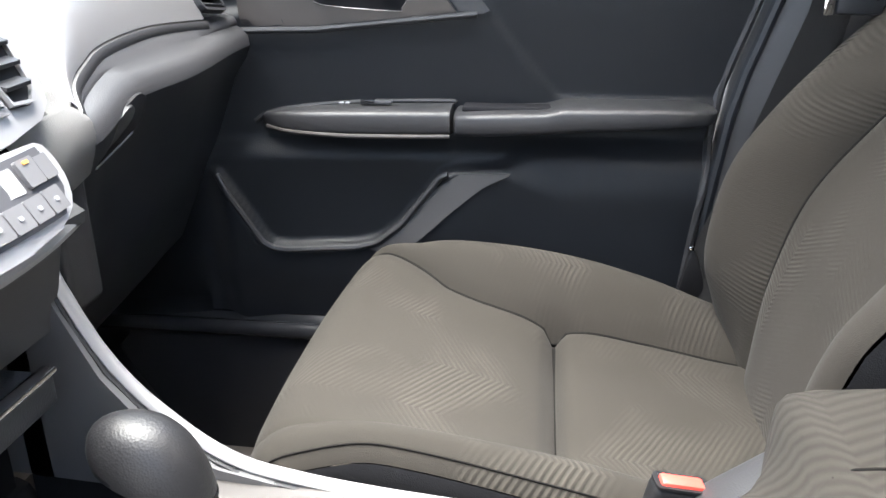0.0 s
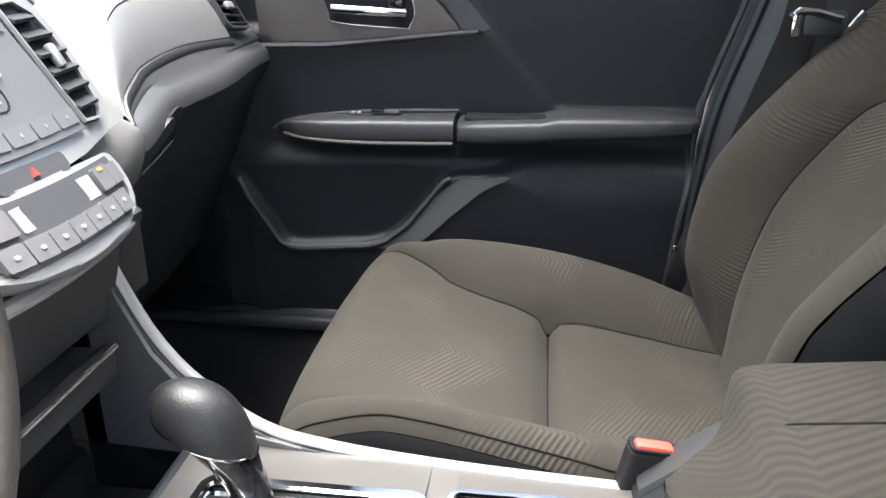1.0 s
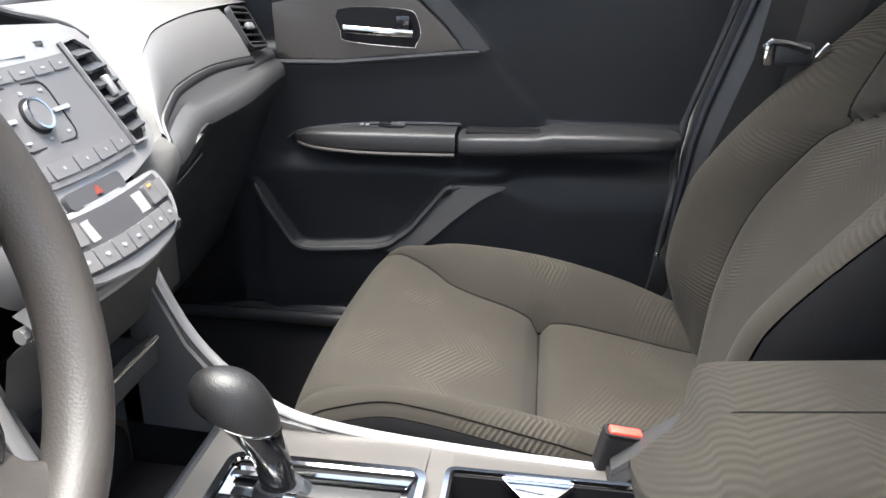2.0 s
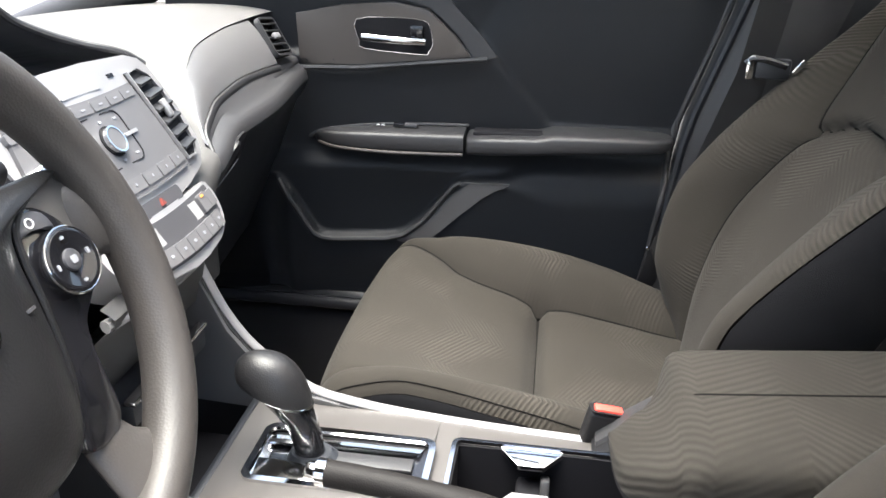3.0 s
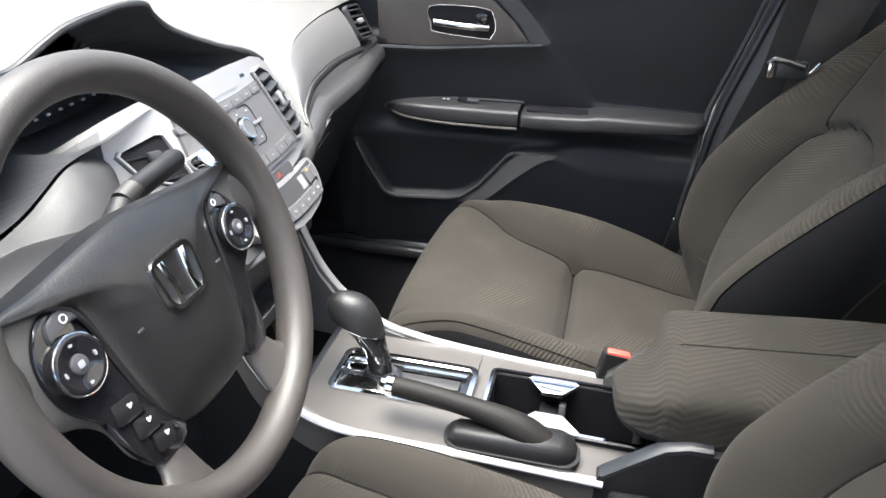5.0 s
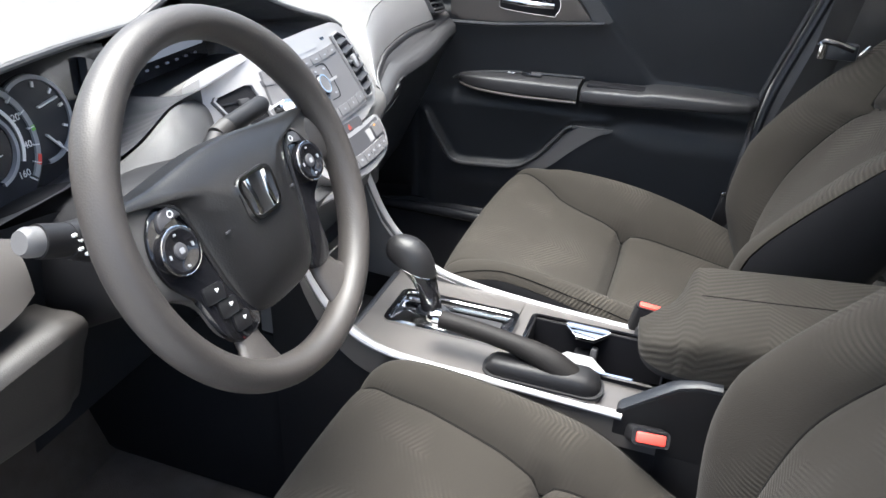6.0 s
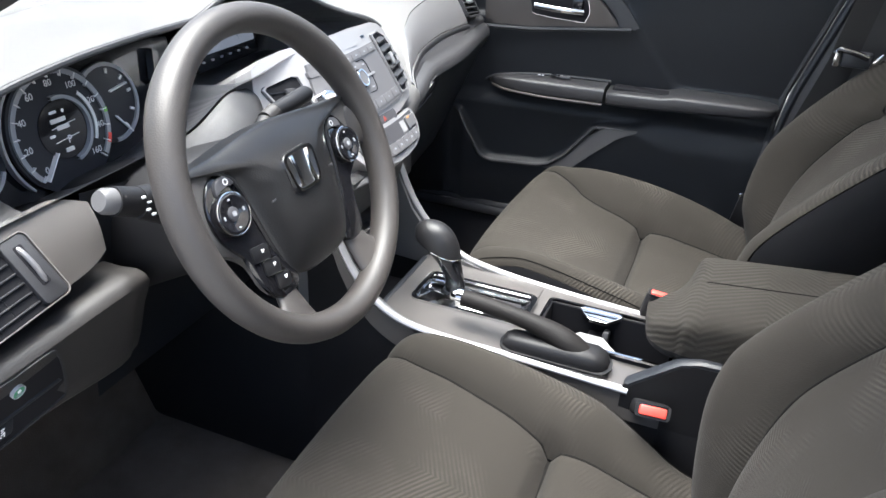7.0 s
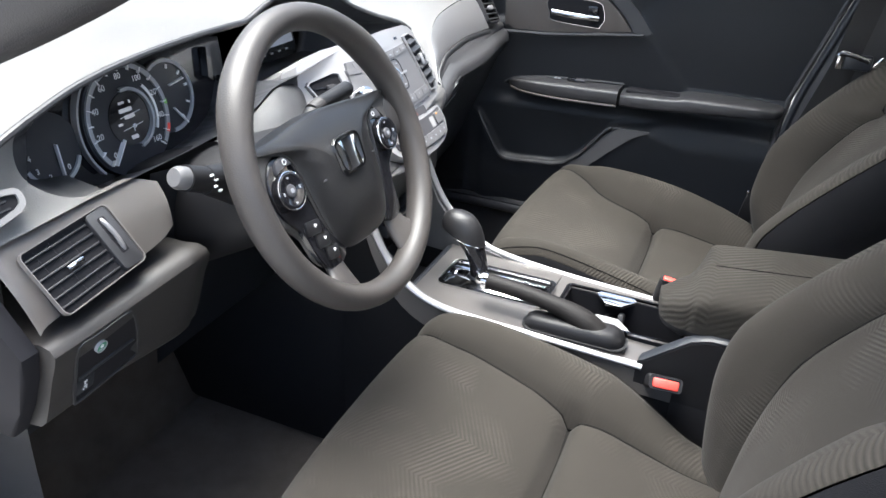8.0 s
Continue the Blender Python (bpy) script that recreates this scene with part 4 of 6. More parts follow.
for a, r0, r1 in ((8, 0.006, 0.036), (-52, 0.008, 0.040)):
    ca, sa = math.cos(radians(a)), math.sin(radians(a))
    dpart("gauge_needle", on_cluster(bar(RD[0] + r0 * ca, RD[1] + r0 * sa + (0.012 if a > 0 else -0.012), RD[0] + r1 * ca, RD[1] + r1 * sa + (0.012 if a > 0 else -0.012), 0.0018, 0.007)), WHITE, parent=cluster)
for a in (75, 40, 10, -25, -60):
    ca, sa = math.cos(radians(a)), math.sin(radians(a))
    dpart("gauge_mark", on_cluster(bar(RD[0] + 0.036 * ca, RD[1] + 0.036 * sa, RD[0] + 0.042 * ca, RD[1] + 0.042 * sa, 0.003, 0.005)), WHITE, parent=cluster)
dpart("red_indicator", on_cluster(arc_band(*SP, 0.0655, 0.0700, -30, -20, 0.0098, 8)), RED, "red lit mark on the dial ring", cluster)
dpart("green_indicator", on_cluster(arc_band(*SP, 0.0655, 0.0700, 2, 7, 0.0098, 8)), material("green_mark", (0.2, 0.5, 0.1), 0.4, mottle=0.0), "green mark on the dial ring", cluster)
LD = (-0.502, 1.093)
dpart("left_dial_face", on_cluster(disc(0.044, 0.003, pose(*LD, 0), 40, 0.001)), FACE, parent=cluster)
dpart("left_dial_ring", on_cluster(arc_band(*LD, 0.038, 0.0425, 200, 335, 0.006)), DIAL, parent=cluster)
dpart("gauge_needle", on_cluster(bar(LD[0] + 0.008, LD[1] + 0.005, LD[0] + 0.007, LD[1] - 0.038, 0.0018, 0.008)), WHITE, parent=cluster)
for s, a in (("0", -55), ("2", -110), ("3", -145), ("4", -178)):
    t = lettering(s, 0.0095)
    bmesh.ops.translate(t, vec=(LD[0] + 0.031 * math.cos(radians(a)), LD[1] + 0.031 * math.sin(radians(a)), 0.0045), verts=t.verts)
    dpart("dial_number", on_cluster(t), WHITE, parent=cluster)
dpart("reset_knob", tube([(CX, -0.185, 1.105), (CX + 0.02, -0.185, 1.105)], 0.005, 12), GLOSS, parent=cluster)
dpart("side_rib", on_cluster(prism([(-0.215, 1.115), (-0.207, 1.108), (-0.197, 1.15), (-0.206, 1.155)], 0.012, Matrix.Identity(4))), GLOSS, parent=cluster)

# ---- centre display under the hood ----
# Blue base and glow serve the lit display and the sky reflected in it.
SCREEN = material("sky_tinted_screen", (0.10, 0.105, 0.14), 0.3, coat=0.1, mottle=0.15, mottle_size=30)
glow = SCREEN.node_tree.nodes["Principled BSDF"]
glow.inputs["Emission Color"].default_value, glow.inputs["Emission Strength"].default_value = (0.78, 0.86, 1.0, 1), 0.05
SM = plane_pose((-0.572, -0.018, 1.138), (0, 1, 0), (-0.25, 0, 1))
screen = dpart("centre_display", prism(rounded(0.172, 0.104, 0.006), 0.006, SM, 0.002), GLOSS, "glossy black display surround")
dpart("screen_glass", prism(rounded(0.158, 0.078, 0.003, 3, 0, 0.009), 0.008, SM), SCREEN, "dim lit screen with the sky's reflection put into its blue", screen)
for k in range(6):
    dpart("display_key", prism(rounded(0.005, 0.003, 0.001, 2, -0.055 + 0.022 * k, -0.0395), 0.0085, SM), DIAL, parent=screen)

# ---- centre stack ----
def stack_x(y, z):
    return -0.327 - 0.6 * (z - 1.095) - (0.8 if y > 0 else 2.2) * y * y


NX, NZ = 0.857, 0.514


def on_stack(bm, cuts=0):
    """Local (y, z, out) to the bowed face of the centre stack."""
    if cuts:
        bmesh.ops.subdivide_edges(bm, edges=bm.edges[:], cuts=cuts, use_grid_fill=True)
    return warp(bm, lambda c: Vector((stack_x(c.x, c.y) + c.z * NX, c.x, c.y + c.z * NZ)))


def mirrored(half):
    """Outline from its right half, listed from bottom centre to top centre."""
    return half + [(-y, z) for y, z in half[::-1] if abs(y) > 1e-6]


def dense(outline, step=0.012):
    out = []
    for (x0, y0), (x1, y1) in zip(outline, outline[1:] + outline[:1]):
        n = max(1, int(math.hypot(x1 - x0, y1 - y0) / step))
        out += [(x0 + (x1 - x0) * k / n, y0 + (y1 - y0) * k / n) for k in range(n)]
    return out


def smooth_outline(pts, per=5):
    return [(p.x, p.y) for p in spline([(a, b, 0) for a, b in pts], per, closed=True)]


BEZ = mirrored([(0.0, 1.029), (0.07, 1.031), (0.115, 1.034), (0.142, 1.041), (0.156, 1.055), (0.160, 1.080), (0.157, 1.110), (0.148, 1.134), (0.130, 1.147), (0.09, 1.153), (0.0, 1.157)])


def face_sheet(rows, c0, thick, nu=24):
    """A curved plate on the stack between left and right edges per height: rows of (z, y0, y1)."""
    n = len(rows) - 1
    bm = sheet(lambda u, v: (Vector((lerp(rows[round(v * n)][1], rows[round(v * n)][2], u), rows[round(v * n)][0], c0)), (u, v)), nu, n)
    bmesh.ops.recalc_face_normals(bm, faces=bm.faces)
    ext = bmesh.ops.extrude_face_region(bm, geom=bm.faces[:])
    for e in ext["geom"]:
        if isinstance(e, bmesh.types.BMVert):
            e.co.z += thick
    return on_stack(bm)


def half_width(outline, z):
    ys = []
    for (y0, z0), (y1, z1) in zip(outline, outline[1:] + outline[:1]):
        if (z0 - z) * (z1 - z) <= 0 and abs(z1 - z0) > 1e-9:
            ys.append(abs(y0 + (y1 - y0) * (z - z0) / (z1 - z0)))
    return max(ys) if ys else 0.02


def stack_solid(outline, z0, z1, c0, thick, n=14, nu=30, left=1.0):
    rows = []
    for k in range(n + 1):
        z = z0 + (z1 - z0) * (0.5 - 0.5 * math.cos(math.pi * k / n))
        w = half_width(outline, min(z1 - 0.0006, max(z0 + 0.0006, z)))
        rows.append((z, -w * left, w))
    return face_sheet(rows, c0, thick, nu)


stack = dpart("audio_bezel", stack_solid(BEZ, 1.0295, 1.1565, -0.03, 0.032, left=1.09), SILVER, "satin silver surround of the radio and vents", angle=35)
dpart("stack_body", stack_solid(BEZ, 1.0295, 1.1565, -0.16, 0.129, left=1.09), DASH, "grey body behind the radio")
radio = dpart("radio", face_sheet([(z, -w - 0.021, w) for z, w in ((1.045, 0.086), (1.06, 0.085), (1.09, 0.082), (1.11, 0.078), (1.128, 0.074))], 0.0, 0.006, 16), material("radio_grey", (0.14, 0.14, 0.145), 0.40, metal=0.2, mottle=0.06), "grey radio front with buttons", stack)


def stack_key(name, y, z, w, h, mat, parent, lift=0.0074, r=0.0015):
    return dpart(name, on_stack(prism(rounded(w, h, r, 3, y, z), lift, Matrix.Identity(4))), mat, parent=parent)


KEY = material("key_grey", (0.16, 0.16, 0.165), 0.42, metal=0.25, mottle=0.05)
KEYD = material("key_dark", (0.06, 0.06, 0.065), 0.4, mottle=0.05)
stack_key("disc_slot", 0.0, 1.139, 0.125, 0.0035, GLOSS, stack, 0.0032)
stack_key("status_strip", 0.0, 1.1345, 0.06, 0.003, SILVER, stack, 0.0035)
for k in range(6):
    y = -0.073 + 0.0264 * k
    stack_key("radio_key", y, 1.1215, 0.0245, 0.0085, KEY, radio)
    stack_key("key_mark", y, 1.1215, 0.006, 0.0014, DIAL, radio, 0.0078, 0.0008)
for k in range(6):
    y = -0.078 + 0.0295 * k
    stack_key("preset_key", y, 1.0555, 0.0275, 0.011, KEY, radio)
    stack_key("key_mark", y, 1.0555, 0.0022, 0.0024, DIAL, radio, 0.0078, 0.0008)
SY, SZ = -0.010, 1.0925
dpart("selector_surround", on_stack(frame_ring(grow(rounded(0.064, 0.042, 0.008, 4, SY, SZ), 0.0012), rounded(0.064, 0.042, 0.008, 4, SY, SZ), 0.0068, Matrix.Identity(4))), WELL, parent=radio)
for side in (1, -1):
    stack_key("seek_bar", SY + side * 0.032, SZ, 0.022, 0.0030, SILVER, radio, 0.0078, 0.001)
knob = dpart("selector_knob", on_stack(disc(0.0105, 0.0120, pose(SY, SZ, 0), 40, 0.002)), KEY, "silver rotary selector", radio)
dpart("knob_ring", on_stack(frame_ring([(SY + 0.0112 * math.cos(k * math.pi / 20), SZ + 0.0112 * math.sin(k * math.pi / 20)) for k in range(40)], [(SY + 0.0096 * math.cos(k * math.pi / 20), SZ + 0.0096 * math.sin(k * math.pi / 20)) for k in range(40)], 0.0126, Matrix.Identity(4))), CHROME, "thin bright ring", knob)
dpart("knob_foot", on_stack(disc(0.0128, 0.0070, pose(SY, SZ, 0), 40, 0.0005)), WELL, "dark gap round the selector", knob)
for side in (1, -1):
    stack_key("key_mark", SY + side * 0.023, SZ + 0.0155, 0.005, 0.0018, DIAL, radio, 0.0068, 0.0008)
    stack_key("key_mark", SY + side * 0.023, SZ - 0.0155, 0.005, 0.0018, DIAL, radio, 0.0068, 0.0008)
    stack_key("key_mark", SY, SZ + side * 0.0165, 0.004, 0.0022, DIAL, radio, 0.0068, 0.0008)
dpart("volume_knob", on_stack(disc(0.0105, 0.022, pose(-0.098, 1.080, 0), 28, 0.002)), CHROME, "chrome volume knob", radio)
stack_key("power_key", -0.088, 1.1150, 0.024, 0.008, KEY, radio)


def stack_vent(side):
    q = [(0.082, 1.136), (0.092, 1.048), (0.118, 1.046), (0.131, 1.054), (0.137, 1.080), (0.135, 1.108), (0.126, 1.127), (0.108, 1.137)]
    if side < 0:
        q = [(0.114, 1.117), (0.110, 1.067), (0.122, 1.062), (0.140, 1.070), (0.158, 1.083), (0.165, 1.105), (0.160, 1.110), (0.124, 1.119)]
    q = [(side * y, z) for y, z in q]
    o = dense(q, 0.02)
    ven = dpart("air_vent", on_stack(prism(o, 0.0042, pose(0, 0, 0.0), 0.0)), WELL, "black louvred air vent", stack)
    rim_o, rim_i = grow(o, 0.002 if side < 0 else -0.002), o
    dpart("vent_rim", on_stack(frame_ring(rim_o, rim_i, 0.0075, Matrix.Identity(4))), SILVER, parent=ven)
    for k in range(6 if side > 0 else 3):
        z = (1.060 + 0.0128 * k) if side > 0 else (1.074 + 0.0130 * k)
        y0, y1 = (0.086 + 0.0012 * (5 - k), (0.127, 0.132, 0.135, 0.134, 0.129, 0.119)[k]) if side > 0 else (0.113, (0.146, 0.158, 0.162)[k])
        s = bmesh.new()
        bmesh.ops.create_cube(s, size=1)
        bmesh.ops.scale(s, vec=(y1 - y0, 0.0026, 0.0105) if side > 0 else (y1 - y0, 0.0018, 0.0030), verts=s.verts)
        bmesh.ops.rotate(s, matrix=Matrix.Rotation(radians(42 if side > 0 else 12), 3, "X"), verts=s.verts)
        bmesh.ops.translate(s, vec=(side * (y0 + y1) / 2, z, 0.0062 if side > 0 else 0.0050), verts=s.verts)
        # Left slats are black: their dim reflecting angle is put into the colour.
        dpart("slat", on_stack(s), DARK if side > 0 else BLACK, parent=ven)
    s = box((0.012, 0.017, 0.006), (side * (0.111 if side > 0 else 0.136), 1.094, 0.009), 0.002)
    dpart("vent_tab", on_stack(s), SILVER if side > 0 else DARK, parent=ven)
    return ven


stack_vent(1)
stack_vent(-1)
# hazard switch and climate panel
stack_key("hazard_switch", 0.0, 1.0335, 0.075, 0.012, KEYD, stack, 0.0065, 0.004)
dpart("hazard_mark", on_stack(prism([(-0.0035, 1.0315), (0.0035, 1.0315), (0.0, 1.0375)], 0.0072, Matrix.Identity(4))), material("dim_red_mark", (0.22, 0.05, 0.04), 0.4, mottle=0.0), parent=stack)
CLI = mirrored([(0.0, 0.976), (0.05, 0.979), (0.074, 0.984), (0.088, 0.993), (0.095, 1.004), (0.096, 1.014), (0.092, 1.026), (0.0, 1.029)])
climate = dpart("climate_bezel", stack_solid(CLI, 0.9765, 1.0288, -0.04, 0.046), SILVER, "satin silver surround of the climate controls", angle=35)
dpart("climate_panel", face_sheet([(z, -w, w) for z, w in ((0.985, 0.064), (0.998, 0.080), (1.010, 0.084), (1.024, 0.080))], 0.003, 0.0055, 16), KEYD, parent=climate)
# Light grey readout: the whitish glare on the display is put into its colour.
stack_key("climate_display", 0.0, 1.012, 0.085, 0.015, material("glare_pale_readout", (0.30, 0.30, 0.30), 0.25, mottle=0.08), climate, 0.0095)
for side in (1, -1):
    stack_key("climate_key", side * 0.056, 1.013, 0.018, 0.016, KEY, climate, 0.0115)
    stack_key("key_mark", side * 0.056, 1.0185, 0.006, 0.002, material("amber_mark", (0.8, 0.35, 0.08), 0.5, mottle=0.0), climate, 0.0123, 0.0008)
    stack_key("climate_key", side * 0.073, 1.012, 0.015, 0.014, KEY, climate, 0.0115)
for k in range(7):
    y = -0.060 + 0.020 * k
    stack_key("climate_key", y, 0.9945, 0.0187, 0.0140, KEY, climate, 0.0115)
    stack_key("key_mark", y, 0.9945, 0.004, 0.0025, DIAL, climate, 0.0123, 0.001)
# face under the climate panel, with the cubby and its tray lid
dpart("lower_face", sheet(lambda u, v: ((lerp_table([(0, -0.290), (0.12, -0.272), (0.3, -0.300), (1, -0.318)], v), -0.115 + 0.23 * u, 0.982 - 0.104 * v), (u, v)), 8, 12, thick=-0.008), FLANK, "dark concave face under the climate panel")
dpart("lower_strip", tube([(-0.272 - 1.2 * y * y, y, 0.966) for y in [-0.115 + 0.23 * k / 16 for k in range(17)]], 0.006, 8), SILVER)
tray = dpart("cubby_lid", box((0.05, 0.155, 0.024), (-0.316, -0.012, 0.857), 0.003), BLACK, "open gloss black cubby lid with chrome lip")
dpart("lid_lip", box((0.012, 0.157, 0.006), (-0.294, -0.012, 0.871), 0.002), CHROME, "chrome lip", tray)
dpart("cubby_back", box((0.01, 0.20, 0.20), (-0.375, 0.0, 0.79), 0.003), WELL)
for side in (1, -1):
    dpart("cubby_side", prism([(-0.38, 0.745), (-0.255, 0.738), (-0.10, 0.738), (-0.13, 0.748), (-0.20, 0.763), (-0.25, 0.795), (-0.285, 0.840), (-0.31, 0.895), (-0.325, 0.945), (-0.38, 0.95)], 0.012, plane_pose((0, side * 0.112 + 0.006, 0), (1, 0, 0), (0, 0, 1))), FLANK)
dpart("power_socket", tube([(-0.372, 0.045, 0.80), (-0.362, 0.045, 0.80)], 0.013, 18), GLOSS)
dpart("media_port", box((0.006, 0.028, 0.012), (-0.369, 0.0, 0.79), 0.002), CHROME)
for k in range(2):
    dpart("port_mark", box((0.002, 0.016, 0.003), (-0.3695, 0.035, 0.828 + 0.006 * k), 0.0005), WHITE)

# skin between the stack and the leaf trim, and the pad below it
EDGE_A = spline([(-0.384, 0.140, 1.150), (-0.378, 0.155, 1.130), (-0.362, 0.159, 1.100), (-0.343, 0.159, 1.065), (-0.329, 0.152, 1.040), (-0.318, 0.110, 1.028)], 5)
EDGE_B = spline([(-0.382, 0.165, 1.137), (-0.375, 0.171, 1.118), (-0.362, 0.175, 1.090), (-0.349, 0.177, 1.055), (-0.336, 0.180, 1.026), (-0.330, 0.190, 1.018)], 5)
dpart("stack_flank", sheet(lambda u, v: (EDGE_A[round(v * 25)].lerp(EDGE_B[round(v * 25)], u) + Vector((-0.004, 0, 0)) * math.sin(math.pi * u), (u, v)), 6, 25, thick=-0.004), FLANK, "grey skin beside the radio surround", angle=60)
PAD_A = spline([(-0.315, 0.088, 1.030), (-0.303, 0.094, 1.012), (-0.298, 0.093, 0.992), (-0.303, 0.086, 0.968)], 5)
PAD_B = spline([(-0.345, 0.222, 1.026), (-0.330, 0.224, 1.016), (-0.326, 0.224, 0.996), (-0.336, 0.222, 0.968)], 5)
# Paler than the roll it ends: grazing shine from the windscreen, as colour.
dpart("roll_end_pad", sheet(lambda u, v: (PAD_A[round(v * 15)].lerp(PAD_B[round(v * 15)], u) + Vector((0.004, 0, 0.002)) * math.sin(math.pi * u), (u, v)), 10, 15, thick=-0.006), DASH, "padded end of the roll, paler for the windscreen's shine", angle=60)

# ---- passenger side ----
TRIM_TOP = spline([(-0.345, 0.224, 1.030), (-0.372, 0.258, 1.064), (-0.392, 0.290, 1.092), (-0.405, 0.332, 1.108), (-0.413, 0.379, 1.120), (-0.419, 0.482, 1.128), (-0.420, 0.582, 1.128)], 8)
TRIM_BOT = spline([(-0.338, 0.224, 1.024), (-0.353, 0.245, 1.041), (-0.363, 0.285, 1.054), (-0.370, 0.323, 1.062), (-0.374, 0.390, 1.068), (-0.376, 0.459, 1.069), (-0.373, 0.574, 1.064)], 8)


def trim_fn(u, v):
    k = round(u * (len(TRIM_TOP) - 1))
    p = TRIM_TOP[k].lerp(TRIM_BOT[k], v) + Vector((0.003, 0, 0.004)) * math.sin(math.pi * v) * min(1, u * 3)
    return p, (u, v)


dpart("dash_trim", sheet(trim_fn, len(TRIM_TOP) - 1, 10, thick=-0.008), SILVER, "satin silver leaf-shaped dash trim", angle=60)
VP = plane_pose((-0.394, 0.610, 1.097), (0.02, 1, -0.10), (-0.60, 0, 1))


def louvre(name_pose, w, h, n, parent, tilt=25, upright=False, mat_rim=SILVER):
    ven = dpart("air_vent", prism(rounded(w, h, 0.006), 0.004, name_pose @ pose(0, 0, -0.004)), GLOSS, "black louvred air vent", parent)
    dpart("vent_rim", frame_ring(grow(rounded(w, h, 0.006), 0.004), rounded(w, h, 0.006), 0.009, name_pose), mat_rim, parent=ven)
    for k in range(n):
        t = (k + 0.5) / n - 0.5
        s = box((w * 0.98, 0.0028, 0.012) if not upright else (0.0028, h * 0.98, 0.012), (0, 0, 0), 0.0008, 1)
        bmesh.ops.rotate(s, matrix=Matrix.Rotation(radians(tilt), 3, "X" if not upright else "Y"), verts=s.verts)
        bmesh.ops.transform(s, matrix=name_pose @ pose(*((0, t * h, 0.004) if not upright else (t * w, 0, 0.004))), verts=s.verts)
        dpart("slat", s, DARK, parent=ven)
    s = box((0.020, 0.010, 0.008), (0.0, 0, 0.010), 0.002)
    bmesh.ops.transform(s, matrix=name_pose, verts=s.verts)
    dpart("vent_tab", s, SILVER, parent=ven)
    return ven


louvre(VP, 0.062, 0.060, 5, dash, mat_rim=DARK)
# soft roll and glove box
ROLL = [(-0.372, 1.060), (-0.356, 1.051), (-0.350, 1.044), (-0.3525, 1.041), (-0.346, 1.037), (-0.338, 1.029), (-0.336, 1.015), (-0.343, 0.998), (-0.360, 0.975), (-0.382, 0.92), (-0.415, 0.84), (-0.46, 0.74), (-0.52, 0.68), (-0.56, 0.68), (-0.50, 0.76), (-0.45, 0.86), (-0.42, 0.96), (-0.40, 1.05)]


def roll_shift(y):
    return -0.02 * ease((y - 0.45) / 0.25) + 0.012 * ease((0.32 - y) / 0.1), 0.006 * ease((y - 0.4) / 0.2) - 0.022 * ease((0.34 - y) / 0.14)


rings = []
for k in range(20):
    y = 0.205 + 0.47 * k / 19
    dx, dz = roll_shift(y)
    row = [Vector((x + dx, y, z + dz)) for x, z in ROLL]
    # the roll's upper edge tucks in under the silver trim
    q = min(TRIM_BOT, key=lambda p: abs(p.y - y))
    row[0] = Vector((q.x - 0.016, y, q.z - 0.001))
    row[1] = Vector((q.x - 0.002, y, q.z - 0.005))
    row[2] = row[1].lerp(row[4], 0.45)
    row[3] = row[1].lerp(row[4], 0.60) + Vector((-0.0025, 0, -0.002))
    rings.append(row)
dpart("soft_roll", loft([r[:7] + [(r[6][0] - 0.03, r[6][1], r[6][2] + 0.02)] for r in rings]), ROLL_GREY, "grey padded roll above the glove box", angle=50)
glove = dpart("glove_box", loft([r[6:] for r in rings]), BLACK, "black glove box door", angle=50)
# Charcoal strip along the lower lip carries the shadow below the leaf trim.
dpart("trim_shadow_lip", tube([p + Vector((0.0015, 0, -0.0095)) for p in TRIM_BOT], 0.008, 10, flat=(0.0045, 0.008)), DARK, "dark lip that stands for the shadow under the silver trim")
LM = plane_pose((-0.3405, 0.285, 0.992), (-0.03, 1, 0.0), (0.25, 0, 1))
LO = smooth_outline([(-0.046, -0.026), (-0.010, -0.016), (0.026, -0.006), (0.042, 0.006), (0.045, 0.022), (0.030, 0.029), (0.004, 0.021), (-0.024, 0.004)], 4)
# Dark plate in the outline of the shadow inside the latch recess.
lat = dpart("latch_recess", prism(LO, 0.003, LM, 0.001), WELL, "dark plate for the shadow in the latch recess", glove)
dpart("latch", prism(smooth_outline([(-0.030, -0.010), (0.004, 0.004), (0.018, 0.014), (0.012, 0.022), (-0.004, 0.018), (-0.026, 0.002)], 4), 0.006, LM, 0.002), DARK, "dark pull latch", lat)
# Mid-grey line puts the light on the lower rim into colour.
dpart("latch_edge", tube([LM @ Vector(p) for p in ((-0.044, -0.0255, 0.003), (-0.010, -0.016, 0.0035), (0.022, -0.007, 0.003))], 0.0013, 6), FLANK, "thin paler edge for the light on the recess rim", lat)
dpart("side_filler", box((0.06, 0.05, 0.16), (-0.362, 0.185, 0.94), 0.008, 3, Matrix.Rotation(radians(0), 3, "Y")), DARK)
dpart("core", box((0.52, 1.36, 0.34), (-0.82, 0, 0.88), 0.02), BLACK)

# ---- driver side ----
LP_TOP = spline([(-0.410, -0.692, 1.066), (-0.408, -0.678, 1.075), (-0.412, -0.64, 1.079), (-0.413, -0.603, 1.081), (-0.413, -0.54, 1.082), (-0.411, -0.505, 1.082), (-0.399, -0.472, 1.069)], 6)
LP_BOT = spline([(-0.352, -0.696, 1.002), (-0.355, -0.684, 1.006), (-0.358, -0.65, 1.008), (-0.360, -0.60, 1.011), (-0.363, -0.55, 1.014), (-0.366, -0.51, 1.018), (-0.372, -0.484, 1.024)], 6)



